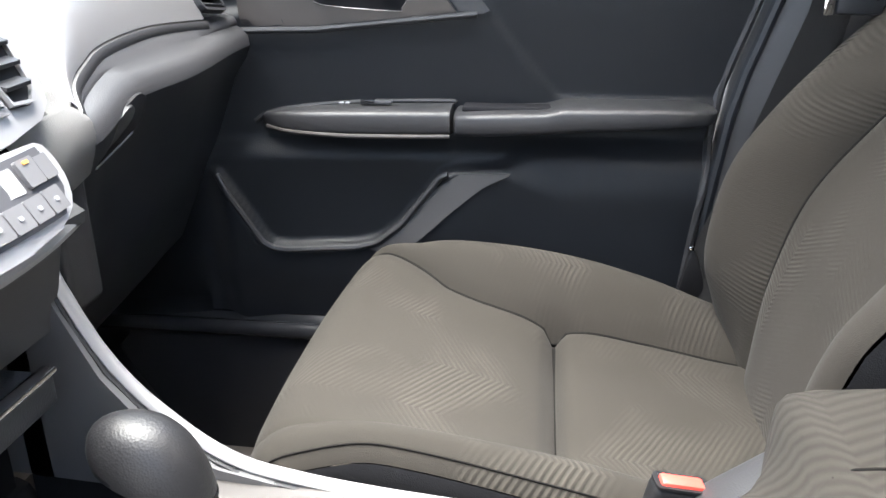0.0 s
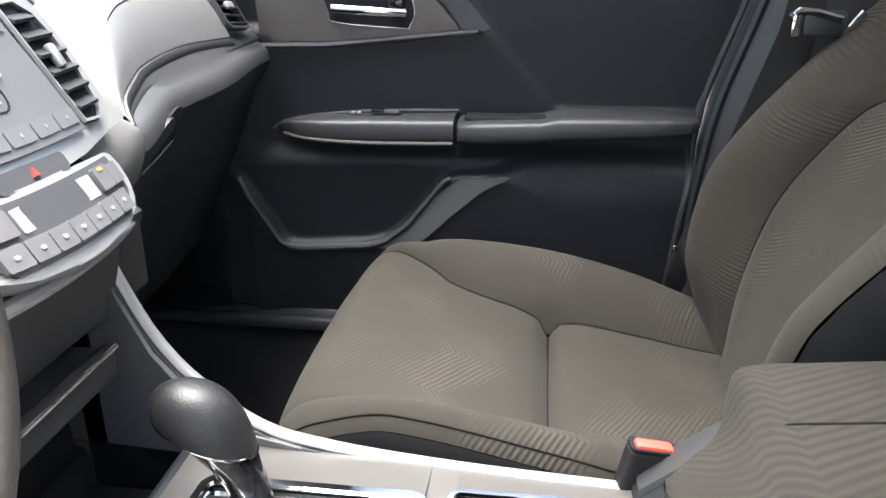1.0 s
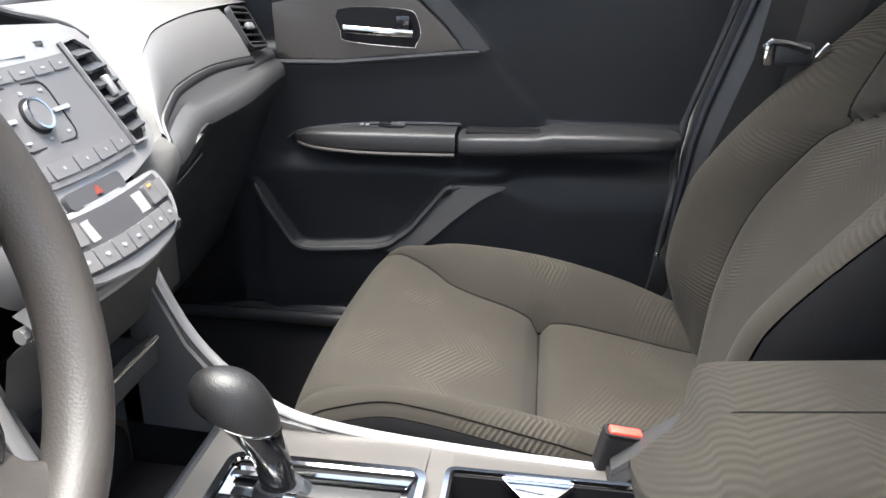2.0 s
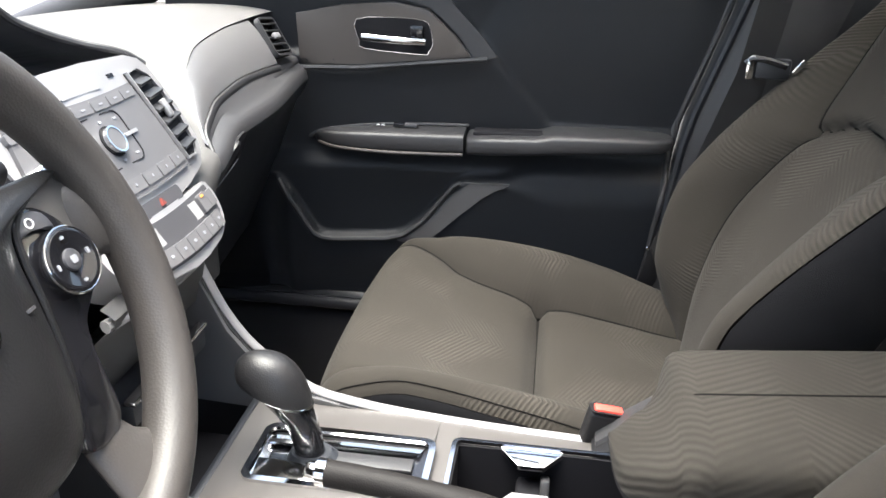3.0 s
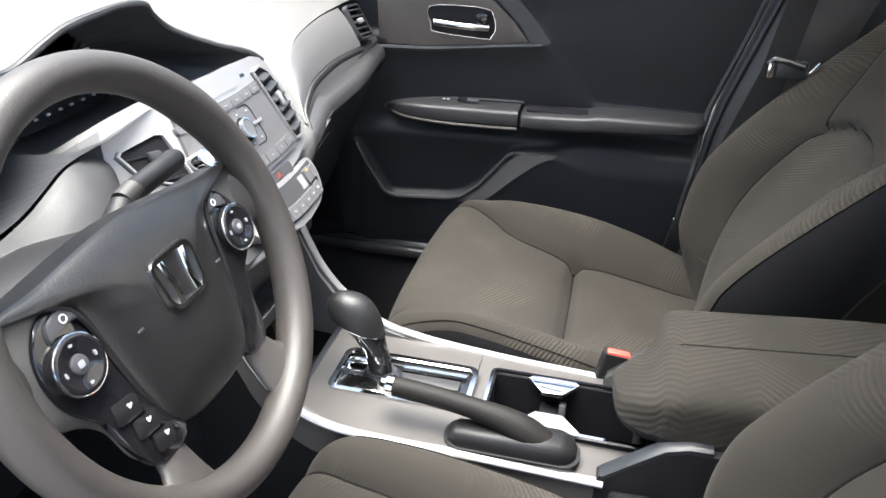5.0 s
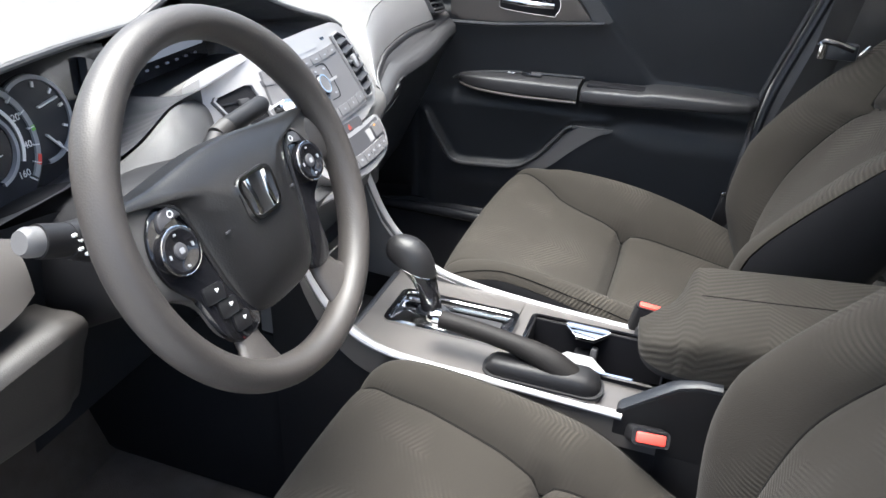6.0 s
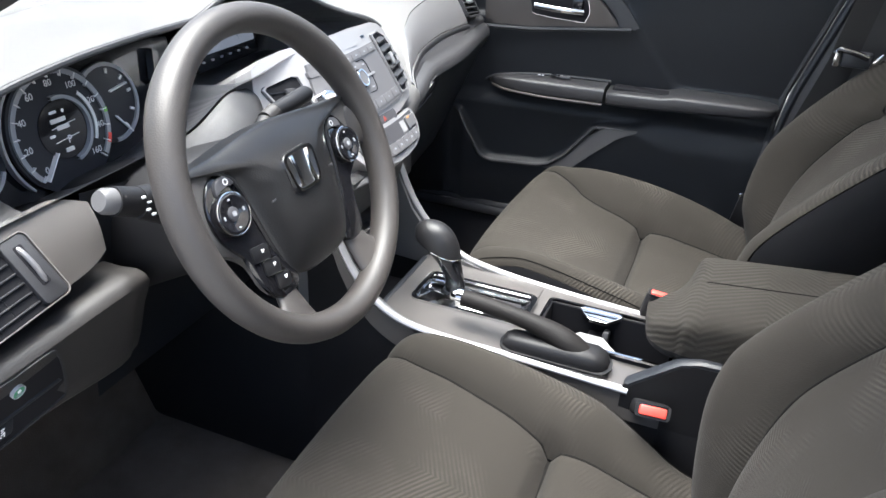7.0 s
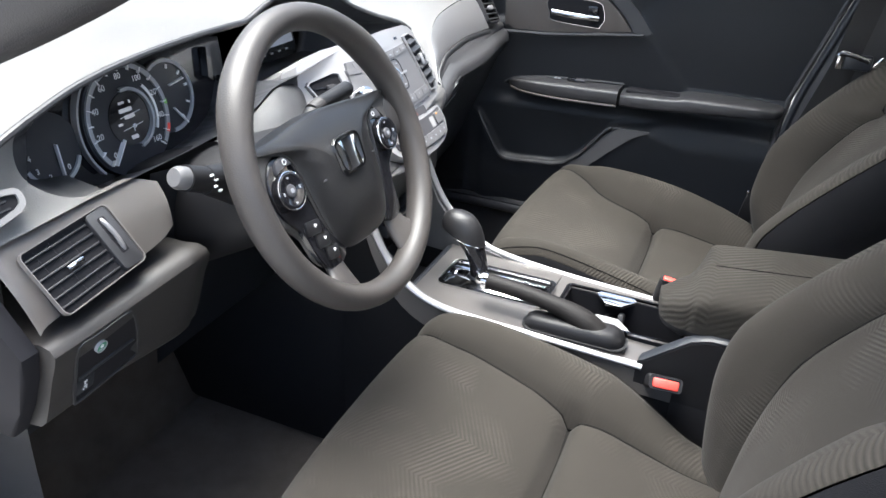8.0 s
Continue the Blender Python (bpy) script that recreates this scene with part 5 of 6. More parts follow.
def left_panel(u, v):
    k = round(u * (len(LP_TOP) - 1))
    p = LP_TOP[k].lerp(LP_BOT[k], v) + Vector((0.0035, 0, 0.0035)) * math.sin(math.pi * v)
    return p, (u, v)


lp = dpart("side_trim", sheet(left_panel, len(LP_TOP) - 1, 10, thick=-0.008), SIDE_TRIM, "satin grey-brown panel round the side vent", angle=60)


VL = plane_pose((-0.3735, -0.6130, 1.0405), (-0.05, 1, 0.07), (-0.75, 0, 1))
SV = rounded(0.116, 0.072, 0.007)
# Flat black backing gives the dark depth behind the slats.
side_vent = dpart("air_vent", prism(SV, 0.003, VL @ pose(0, 0, -0.004)), WELL, "black louvred side air vent with thumbwheel", dash)
dpart("vent_rim", frame_ring(grow(SV, 0.0010), SV, 0.0060, VL), SIDE_TRIM, "thin bright vent rim", side_vent)
for k in range(6):
    s = box((0.083, 0.0020, 0.0034), (0, 0, 0), 0.0008, 2)
    bmesh.ops.rotate(s, matrix=Matrix.Rotation(radians(-4), 3, "X"), verts=s.verts)
    bmesh.ops.transform(s, matrix=VL @ pose(-0.0145, -0.0275 + 0.011 * k, 0.0005), verts=s.verts)
    dpart("slat", s, DARK, parent=side_vent)
for k in range(3):
    s = box((0.0010, 0.064, 0.0016), (0, 0, 0), 0.0003, 1)
    bmesh.ops.transform(s, matrix=VL @ pose(-0.040 + 0.020 * k, 0, -0.0012), verts=s.verts)
    dpart("rear_vane", s, STALK, parent=side_vent)
s = box((0.022, 0.0055, 0.005), (-0.014, 0.001, 0.0045), 0.002)
bmesh.ops.transform(s, matrix=VL, verts=s.verts)
dpart("vent_tab", s, CHROME, "chrome slider tab", side_vent)
LV2 = dpart("vent_wheel_panel", prism(rounded(0.029, 0.070, 0.006, 4, 0.0425, 0), 0.006, VL @ pose(0, 0, -0.001), 0.001), DARK, "charcoal strip with the vent thumbwheel", side_vent)
dpart("wheel_slot", prism(rounded(0.010, 0.044, 0.002, 3, 0.0425, 0.004), 0.0055, VL), WELL, parent=LV2)
dpart("thumbwheel", tube([VL @ Vector((0.0425, 0.004 + 0.020 * math.sin(q / 6 * 1.4), 0.002 + 0.006 * math.cos(q / 6 * 1.4))) for q in range(-6, 7)], 0.0028, 8), KEY, parent=LV2)
# knee panel under it
KNEE = [(-0.42, 0.988), (-0.376, 0.988), (-0.355, 0.991), (-0.343, 0.988), (-0.338, 0.981), (-0.341, 0.970), (-0.350, 0.950), (-0.363, 0.915), (-0.373, 0.890), (-0.382, 0.881), (-0.44, 0.872), (-0.52, 0.88), (-0.52, 0.96)]
rings = []
for k in range(22):
    y = -0.697 + 0.244 * k / 21
    dz = 0.006 * ease((y + 0.68) / 0.2) - 0.010 * ease((y + 0.485) / 0.03)
    dx = -0.012 * ease((y + 0.485) / 0.03)
    rings.append([(x + dx, y, z + (dz if z > 0.93 else -0.012 * ease((y + 0.62) / 0.15))) for x, z in KNEE])
knee = dpart("knee_panel", loft(rings), KNEE_GREY, "charcoal knee panel with a switch pocket", angle=50)
dpart("end_cover", prism([(-0.40, 0.875), (-0.378, 0.915), (-0.362, 0.955), (-0.356, 0.985), (-0.368, 1.000), (-0.42, 1.066), (-0.46, 1.085), (-0.55, 1.05), (-0.55, 0.875)], 0.020, plane_pose((0, -0.699, 0), (1, 0, 0), (0, 0, 1)), 0.004), WELL, "black end cover beside the door opening")
KM = plane_pose((-0.3555, -0.622, 0.937), (0.0, 1, 0.02), (0.36, 0, 1))
PK = smooth_outline([(-0.046, 0.042), (-0.02, 0.044), (0.018, 0.046), (0.030, 0.040), (0.039, 0.02), (0.046, -0.01), (0.050, -0.036), (0.044, -0.044), (0.0, -0.048), (-0.038, -0.050), (-0.045, -0.04), (-0.047, 0.0)], 3)
# No hollow here: a flush black plate carries the pocket's shade.
pocket = dpart("switch_pocket", prism(PK, 0.0012, KM), WELL, "flat black plate for the shade in the switch pocket", knee)
dpart("pocket_rim", frame_ring(grow(PK, 0.003), PK, 0.003, KM), DARK, parent=pocket)
dpart("pocket_shelf", prism([(-0.04, -0.008), (0.036, -0.006), (0.040, -0.011), (-0.04, -0.013)], 0.003, KM, 0.001), BLACK, parent=pocket)
GREEN = material("green_switch", (0.05, 0.22, 0.12), 0.4, mottle=0.05)
eco = dpart("eco_switch", disc(0.0070, 0.0045, KM @ pose(-0.015, 0.022, 0), 28, 0.001), GREEN, "round green economy switch", pocket)
dpart("switch_mark", disc(0.0024, 0.0050, KM @ pose(-0.015, 0.0235, 0), 6), WHITE, parent=eco)
dpart("switch_mark", prism(rounded(0.007, 0.0015, 0.0005), 0.0050, KM @ pose(-0.015, 0.0192, 0)), DIAL, parent=eco)
dpart("switch_ring", frame_ring([(0.0074 * math.cos(k * math.pi / 16), 0.0074 * math.sin(k * math.pi / 16)) for k in range(32)], [(0.0066 * math.cos(k * math.pi / 16), 0.0066 * math.sin(k * math.pi / 16)) for k in range(32)], 0.0050, KM @ pose(-0.015, 0.022, 0)), DIAL, parent=eco)
tcs = dpart("traction_switch", prism(rounded(0.024, 0.022, 0.003), 0.0020, KM @ pose(-0.030, -0.026, 0), 0.0005), BLACK, parent=pocket)
for y, z, w, h in ((-0.030, -0.021, 0.0045, 0.0022), (-0.0305, -0.0245, 0.003, 0.0018), (-0.0295, -0.0285, 0.0045, 0.0022), (-0.032, -0.032, 0.0015, 0.0025), (-0.028, -0.032, 0.0015, 0.0025)):
    dpart("switch_mark", prism(rounded(w, h, 0.0005), 0.0025, KM @ pose(y, z, 0)), WHITE, parent=tcs)
# corner vent by the pillar
CV = plane_pose((-0.4155, -0.655, 1.107), (0.06, 1, 0.05), (-0.7, 0.1, 1))
CV_O = smooth_outline([(-0.050, 0.017), (0.008, 0.014), (0.020, 0.004), (0.008, -0.012), (-0.050, -0.016)], 3)
corner_vent = dpart("air_vent", prism(CV_O, 0.002, CV), WELL, "small black corner air vent")
dpart("vent_rim", frame_ring(grow(CV_O, 0.006), CV_O, 0.005, CV), DASH, parent=corner_vent)
for k in (-1, 1):
    dpart("slat", prism(rounded(0.05, 0.0016, 0.0006, 2, -0.022, 0.004 * k), 0.003, CV), DARK, parent=corner_vent)

# dash wall between the instrument hood, the column and the centre stack
WA = spline([(-0.403, -0.181, 1.114), (-0.400, -0.22, 1.117), (-0.402, -0.246, 1.107), (-0.403, -0.276, 1.094), (-0.403, -0.31, 1.086), (-0.403, -0.335, 1.084), (-0.404, -0.36, 1.082)], 8)
WB = spline([(-0.386, -0.167, 1.074), (-0.350, -0.205, 1.052), (-0.338, -0.24, 1.050), (-0.334, -0.28, 1.056), (-0.340, -0.31, 1.060), (-0.352, -0.335, 1.062), (-0.366, -0.36, 1.062)], 8)
# Same skin as the dash; its dimmer light is put into a darker grey.
dpart("column_surround", sheet(lambda u, v: (WA[round(u * (len(WA) - 1))].lerp(WB[round(u * (len(WB) - 1))], v) + Vector((0.006, 0, 0.008)) * math.sin(math.pi * v), (u, v)), len(WA) - 1, 10, thick=-0.006), FLANK, "grey grained cowl over the steering column", angle=60)
dpart("under_column_cover", sheet(lambda u, v: (Vector((-0.402 - 0.035 * v + 0.05 * ease((u - 0.55) / 0.3) * math.sin(math.pi * min(1, v + 0.2)), -0.478 + 0.368 * u, lerp(1.080 - 0.06 * u, 0.80, v))), (u, v)), 16, 14, thick=-0.01), BLACK, "black cover under the steering column")

# ---- steering wheel ----
WHEEL_TILT = 24
WM = plane_pose((-0.222, -0.352, 1.092), (0.02, 1, 0), (-math.sin(radians(WHEEL_TILT)), 0, math.cos(radians(WHEEL_TILT))))
wheel = thing("steering_wheel", "grey grained steering wheel with black hub", "steering wheel")
wheel.matrix_world = WM
N = 96
rimr = []
for k in range(N):
    a = 2 * math.pi * k / N
    # thicker grips at ten and two
    g = 1 + 0.10 * math.exp(-((math.degrees(a) - 40) / 14) ** 2) + 0.10 * math.exp(-((math.degrees(a) - 140) / 14) ** 2)
    r = 0.0168 * g
    rimr.append([Vector((math.cos(a) * (0.1700 + r * 0.95 * math.cos(b)), math.sin(a) * (0.1700 + r * 0.95 * math.cos(b)), r * 1.12 * math.sin(b))) for b in [2 * math.pi * j / 20 for j in range(20)]])
rimr.append(rimr[0])
rb = loft(rimr, caps=False)
bmesh.ops.remove_doubles(rb, verts=rb.verts, dist=1e-6)
part("rim", rb, WHEEL, wheel, "grey grained rim", angle=80)


def dish(outline, rings_spec, place=None):
    """A dished cap from an outline: rows of (scale, height)."""
    c = sum((Vector(p) for p in outline), Vector((0, 0))) / len(outline)
    rows = [[(c.x + (x - c.x) * s, c.y + (y - c.y) * s, h) for x, y in outline] for s, h in rings_spec]
    return loft(rows)


def mirror_half(half):
    """Closed outline from its right half, bottom centre to top centre."""
    return half + [(-x, y) for x, y in half[-2:0:-1]]


HALF = [(0.0, -0.104), (0.038, -0.101), (0.057, -0.089), (0.070, -0.057), (0.078, -0.017), (0.082, 0.012), (0.090, 0.030), (0.108, 0.040), (0.134, 0.045), (0.147, 0.048), (0.134, 0.052), (0.10, 0.053), (0.05, 0.059), (0.0, 0.062)]
HUB = smooth_outline(mirror_half(HALF), 4)
HUBC = material("hub_charcoal", (0.0145, 0.0143, 0.0145), 0.34, grain=0.2, grain_size=520, spec=0.5)
def cover_rows():
    """Rows of the hub cover: its upper corners run out to the rim and sink into the middle pad."""
    core = [(math.copysign(min(abs(x), 0.086), x), y) for x, y in HUB]
    rows = []
    steps = [(1.0, -0.040, 0.0), (1.0, -0.009, 0.0)]
    for i in range(16):
        q = i / 15
        steps.append((1.0 - 0.92 * q ** 1.3, -0.006 + 0.0195 * math.sin(math.pi / 2 * min(1, 1.25 * q)), ease(q / 0.45)))
    for k, h, b in steps:
        rows.append([(k * (x + (cx - x) * b), k * (y + 0.018) - 0.018, h) for (x, y), (cx, cy) in zip(HUB, core)])
    return rows


part("airbag_cover", loft(cover_rows()), HUBC, wheel, "charcoal airbag cover", angle=75)
SPOKE = smooth_outline([(0.078, 0.042), (0.105, 0.046), (0.150, 0.048), (0.160, 0.030), (0.159, -0.004), (0.148, -0.030), (0.122, -0.044), (0.104, -0.062), (0.096, -0.092), (0.080, -0.108), (0.062, -0.096), (0.072, -0.04)], 4)
POD_L = smooth_outline([(0.084, 0.034), (0.100, 0.038), (0.118, 0.032), (0.131, 0.016), (0.135, -0.004), (0.131, -0.024), (0.120, -0.040), (0.110, -0.054), (0.104, -0.080), (0.094, -0.102), (0.076, -0.110), (0.050, -0.100), (0.064, -0.060), (0.074, -0.015)], 4)
POD_R = smooth_outline([(0.084, 0.034), (0.100, 0.038), (0.118, 0.032), (0.131, 0.016), (0.135, -0.004), (0.131, -0.020), (0.118, -0.030), (0.102, -0.042), (0.094, -0.065), (0.088, -0.098), (0.074, -0.108), (0.050, -0.100), (0.064, -0.060), (0.074, -0.015)], 4)
SPOKE_R = smooth_outline([(0.078, 0.042), (0.105, 0.046), (0.150, 0.048), (0.160, 0.030), (0.159, 0.000), (0.146, -0.020), (0.120, -0.033), (0.098, -0.048), (0.090, -0.080), (0.080, -0.104), (0.062, -0.096), (0.072, -0.04)], 4)
BEZEL = material("satin_spoke_bezel", (0.10, 0.098, 0.095), 0.36, metal=0.3, mottle=0.05)
PX, PY = 0.110, -0.003


def facing(outline, side):
    o = [(side * x, y) for x, y in outline]
    return o if side > 0 else o[::-1]


for side in (1, -1):
    part("side_spoke", dish(facing(SPOKE if side < 0 else SPOKE_R, side), [(0.97, -0.022), (0.985, -0.016), (0.97, -0.011), (0.90, -0.009), (0.3, -0.008)]), BEZEL, wheel, "satin grey spoke bezel", angle=50)
    part("switch_panel", dish(facing(POD_L if side < 0 else POD_R, side), [(1.0, -0.012), (1.0, -0.0065), (0.97, -0.0050), (0.3, -0.0045)]), GLOSS, wheel, "gloss black switch panel", angle=50)
    at = pose(side * PX, PY, -0.006)
    pod = part("switch_pad", dish([(side * PX + 0.0225 * math.cos(k * math.pi / 20), PY + 0.0215 * math.sin(k * math.pi / 20)) for k in range(40)], [(1.0, -0.006), (1.0, 0.003), (0.93, 0.0052), (0.80, 0.0050), (0.55, 0.0030), (0.2, 0.0024)]), GLOSS, wheel, "gloss black round control pad", angle=60)
    part("pad_ring", tube([at @ Vector((0.0220 * math.cos(k * math.pi / 24), 0.0210 * math.sin(k * math.pi / 24), 0.0095)) for k in range(48)], 0.0011, 8, closed=True), CHROME, pod, "chrome ring")
    part("pad_centre", disc(0.0075, 0.0105, at, 24, 0.002), KEYD, pod)
    part("pad_mark", prism(rounded(0.0055, 0.0050, 0.0015), 0.0110, at), DIAL, pod)
    for dx, dy, w, h in ((0, 0.0145, 0.003, 0.002), (0, -0.0145, 0.003, 0.002), (0.0145, 0, 0.002, 0.004), (-0.0145, 0, 0.002, 0.004)):
        part("pad_mark", prism(rounded(w, h, 0.0008), 0.0108, at @ pose(dx, dy, 0)), DIAL, pod)
    key = part("spoke_key", prism(smooth_outline(facing([(0.088, 0.022), (0.104, 0.0235), (0.116, 0.018), (0.113, 0.030), (0.101, 0.034), (0.089, 0.032)], side), 3), 0.0062, pose(0, 0, -0.007), 0.0015), KEYD, wheel, "dark satin key")
    part("key_mark", tube([Vector((side * 0.099 + 0.0030 * math.cos(k * math.pi / 8), 0.0275 + 0.0028 * math.sin(k * math.pi / 8), -0.0006)) for k in range(16)], 0.0006, 6, closed=True), WHITE, key)
    # satin edge between hub and switches
    part("spoke_trim", tube(spline([(side * 0.128, 0.0455, -0.004), (side * 0.107, 0.0395, -0.002), (side * 0.0900, 0.029, -0.002), (side * 0.0825, 0.011, -0.002), (side * 0.0785, -0.018, -0.003), (side * 0.0705, -0.057, -0.005), (side * 0.058, -0.087, -0.008)], 6), 0.0022, 6), HUBC, wheel)
# phone keys on the driver's left spoke, with bright bars between them
for k in range(3):
    kx, ky = -0.0925 + 0.0080 * k, -0.0535 - 0.0185 * k
    key = part("phone_key", prism(rounded(0.0250 - 0.002 * k, 0.0165, 0.003), 0.0030, pose(kx, ky, -0.0055, 0, 0, -8), 0.0008), STALK, wheel, "black phone key")
    part("key_mark", prism(rounded(0.0045, 0.0015, 0.0006), 0.0036, pose(kx + 0.004, ky + 0.001, -0.0055, 0, 0, 35)), WHITE, key)
    part("key_mark", prism(rounded(0.0018, 0.0040, 0.0006), 0.0036, pose(kx + 0.0025, ky + 0.0015, -0.0055, 0, 0, 10)), WHITE, key)
    if k < 2:
        part("key_bar", prism(rounded(0.0160, 0.0013, 0.0005), 0.0040, pose(kx + 0.0045, ky - 0.0092, -0.0055, 0, 0, -8)), CHROME, key, "bright bar")
for x, y in ((-0.056, -0.012), (0.056, -0.012)):
    part("cover_mark", prism(rounded(0.007, 0.0018, 0.0006), 0.0012, pose(x, y, 0.0085, 0, 0, 4)), KEYD, wheel)
# lower spokes down to the rim
for side in (1, -1):
    sec = [((0.070, -0.092), 0.015, -0.016), ((0.071, -0.106), 0.018, -0.014), ((0.073, -0.124), 0.023, -0.009), ((0.077, -0.138), 0.031, -0.003), ((0.082, -0.150), 0.040, 0.0)]
    rows = []
    for (x, y), w, z in sec:
        rows.append([(side * (x + w * math.cos(b) * 0.85), y + w * math.cos(b) * 0.45, z + 0.008 * math.sin(b)) for b in [2 * math.pi * j / 16 for j in range(16)]])
    part("lower_spoke", loft(rows), WHEEL, wheel, "grey lower spoke", angle=70)
    part("upper_spoke_root", loft([[(side * (x + dx * 0.4), y + w * math.cos(b), z + 0.009 * math.sin(b)) for b in [2 * math.pi * j / 16 for j in range(16)]] for x, y, w, z, dx in ((0.138, 0.012, 0.026, -0.018, 0), (0.152, 0.012, 0.026, -0.010, 0), (0.165, 0.012, 0.034, -0.002, 0))]), WHEEL, wheel, angle=70)
# plain chrome badge: a rounded frame with two upright bars
BP = pose(0, 0.003, 0.0125) @ Matrix.Scale(1.0, 4)
badge = part("badge", prism(rounded(0.054, 0.046, 0.010), 0.002, BP), HUBC, wheel, "chrome badge on the hub")
fr_o = [(x * (1.0 + 0.10 * y / 0.021), y) for x, y in rounded(0.052, 0.044, 0.011)]
fr_i = [(x * (1.0 + 0.10 * y / 0.019), y) for x, y in rounded(0.045, 0.038, 0.009)]
part("badge_frame", frame_ring(fr_o, fr_i, 0.0045, BP), CHROME, badge)
for side in (1, -1):
    q = [(0.0185, 0.018), (0.0105, 0.018), (0.0075, -0.002), (0.0085, -0.018), (0.0165, -0.018), (0.0125, -0.001)]
    q = [(side * x, y) for x, y in q]
    part("badge_bar", prism(q if side < 0 else q, 0.0045, BP, 0.0008), CHROME, badge)

# ---- column shroud, stalk ----
column = thing("steering_column", "black steering column shroud behind the wheel", "column", (-0.36, -0.352, 1.0))


def col_ring(c, w, h, n=28):
    c = Vector(c)
    s, u = Vector((0, 1, 0)), Vector((-math.sin(radians(24)), 0, math.cos(radians(24))))
    return [c + s * (w * math.copysign(abs(math.cos(a)) ** 0.7, math.cos(a))) + u * (h * math.copysign(abs(math.sin(a)) ** 0.7, math.sin(a))) - Vector((-0.36, -0.352, 1.0)) for a in [2 * math.pi * k / n for k in range(n)]]


part("shroud", loft([col_ring((-0.272, -0.352, 1.062), 0.058, 0.052), col_ring((-0.30, -0.352, 1.050), 0.078, 0.062), col_ring((-0.36, -0.352, 1.020), 0.085, 0.068), col_ring((-0.44, -0.352, 0.985), 0.09, 0.075), col_ring((-0.56, -0.352, 0.935), 0.095, 0.085)]), STALK, column, angle=60)
part("hub_boss", loft([col_ring((-0.238, -0.352, 1.082), 0.050, 0.045), col_ring((-0.28, -0.352, 1.062), 0.050, 0.045)]), BLACK, column)
stalk = thing("indicator_stalk", "black indicator stalk with a grey end cap", "stalk", (-0.30, -0.44, 1.075))
S0 = Vector((-0.30, -0.44, 1.075))
sp = [Vector((-0.315, -0.425, 1.066)) - S0, Vector((-0.312, -0.46, 1.082)) - S0, Vector((-0.314, -0.49, 1.094)) - S0]
part("arm", tube(sp, lambda t: 0.028 - 0.012 * t, 18), STALK, stalk)
part("barrel", tube([Vector((-0.313, -0.478, 1.090)) - S0, Vector((-0.3185, -0.5145, 1.1045)) - S0], 0.0148, 20), STALK, stalk, "turning switch barrel")
part("end_cap", tube([Vector((-0.3184, -0.5135, 1.1040)) - S0, Vector((-0.320, -0.524, 1.108)) - S0, Vector((-0.3205, -0.529, 1.110)) - S0], lambda t: 0.0128 - 0.003 * (t > 0.95), 20), FLANK, stalk, "grey end cap")
for k in range(4):
    part("mark", box((0.003, 0.004, 0.002), (Vector((-0.301 + 0.002 * k, -0.492 + 0.004 * (k % 2), 1.103 - 0.006 * k)) - S0), 0.0), WHITE, stalk)
wiper = thing("wiper_stalk", "black wiper stalk beside the steering wheel", "stalk", (-0.31, -0.27, 1.07))
W0 = Vector((-0.31, -0.27, 1.07))
part("arm", tube([Vector(p) - W0 for p in ((-0.315, -0.285, 1.072), (-0.318, -0.270, 1.092), (-0.321, -0.254, 1.105))], lambda t: 0.020 - 0.008 * t, 16), STALK, wiper)
part("knurled_ring", tube([Vector(p) - W0 for p in ((-0.321, -0.256, 1.1055), (-0.321, -0.236, 1.110))], 0.0118, 20), KNEE_GREY, wiper, "grey knurled ring")
part("barrel", tube([Vector(p) - W0 for p in ((-0.321, -0.236, 1.110), (-0.3205, -0.200, 1.1125), (-0.320, -0.166, 1.115), (-0.320, -0.160, 1.1155))], lambda t: 0.0112 - 0.003 * (t > 0.95), 20), STALK, wiper, "smooth black barrel")

# ---- passenger door ----
door = thing("passenger_door", "black moulded passenger door panel, closed", "car door", (0, 0.70, 0.60))


def opart(name, bm, mat, label="", parent=None, angle=40):
    bmesh.ops.translate(bm, vec=(0, -0.70, -0.60), verts=bm.verts)
    return part(name, bm, mat, parent or door, label, angle)


DOOR_X = smooth_table([(-0.60, 0.655), (-0.35, 0.690), (-0.15, 0.712), (0.1, 0.722), (0.45, 0.722)])


POCKET = [(-0.60, 0.90), (-0.412, 0.845), (-0.392, 0.812), (-0.352, 0.745), (-0.338, 0.736), (-0.318, 0.733), (-0.215, 0.737), (-0.185, 0.745), (-0.150, 0.772), (-0.092, 0.846), (-0.07, 0.853), (0.0, 0.857), (0.5, 0.872)]


def door_y(x, z):
    y = lerp_table(DOOR_X, x)
    # bulge under the armrest and step of the pocket lip
    y -= 0.020 * ease((0.90 - z) / 0.04) * ease((z - 0.60) / 0.1)
    if x > -0.44:
        y -= 0.022 * ease((lerp_table(POCKET, x) - z) / (0.012 + 0.09 * ease((x + 0.03) / 0.12)) + 0.5) * ease((x + 0.44) / 0.05)
    y += 0.012 * ease((z - 1.055) / (0.02 + 0.16 * ease((x + 0.10) / 0.12)))
    y += 0.02 * ease((z - 1.16) / 0.1)
    # soft upper insert, set back along a slanting seam behind the handle panel
    y += 0.006 * ease((x + 0.03 - 0.857 * (1.062 - z)) / 0.010 + 0.5) * ease((z - 0.945) / 0.01)
    return y


def rear_edge(z):
    """The door's rear end leans forward going down."""
    return lerp_table([(0.56, 0.24), (0.80, 0.262), (0.96, 0.281), (1.17, 0.345), (1.30, 0.385)], z)


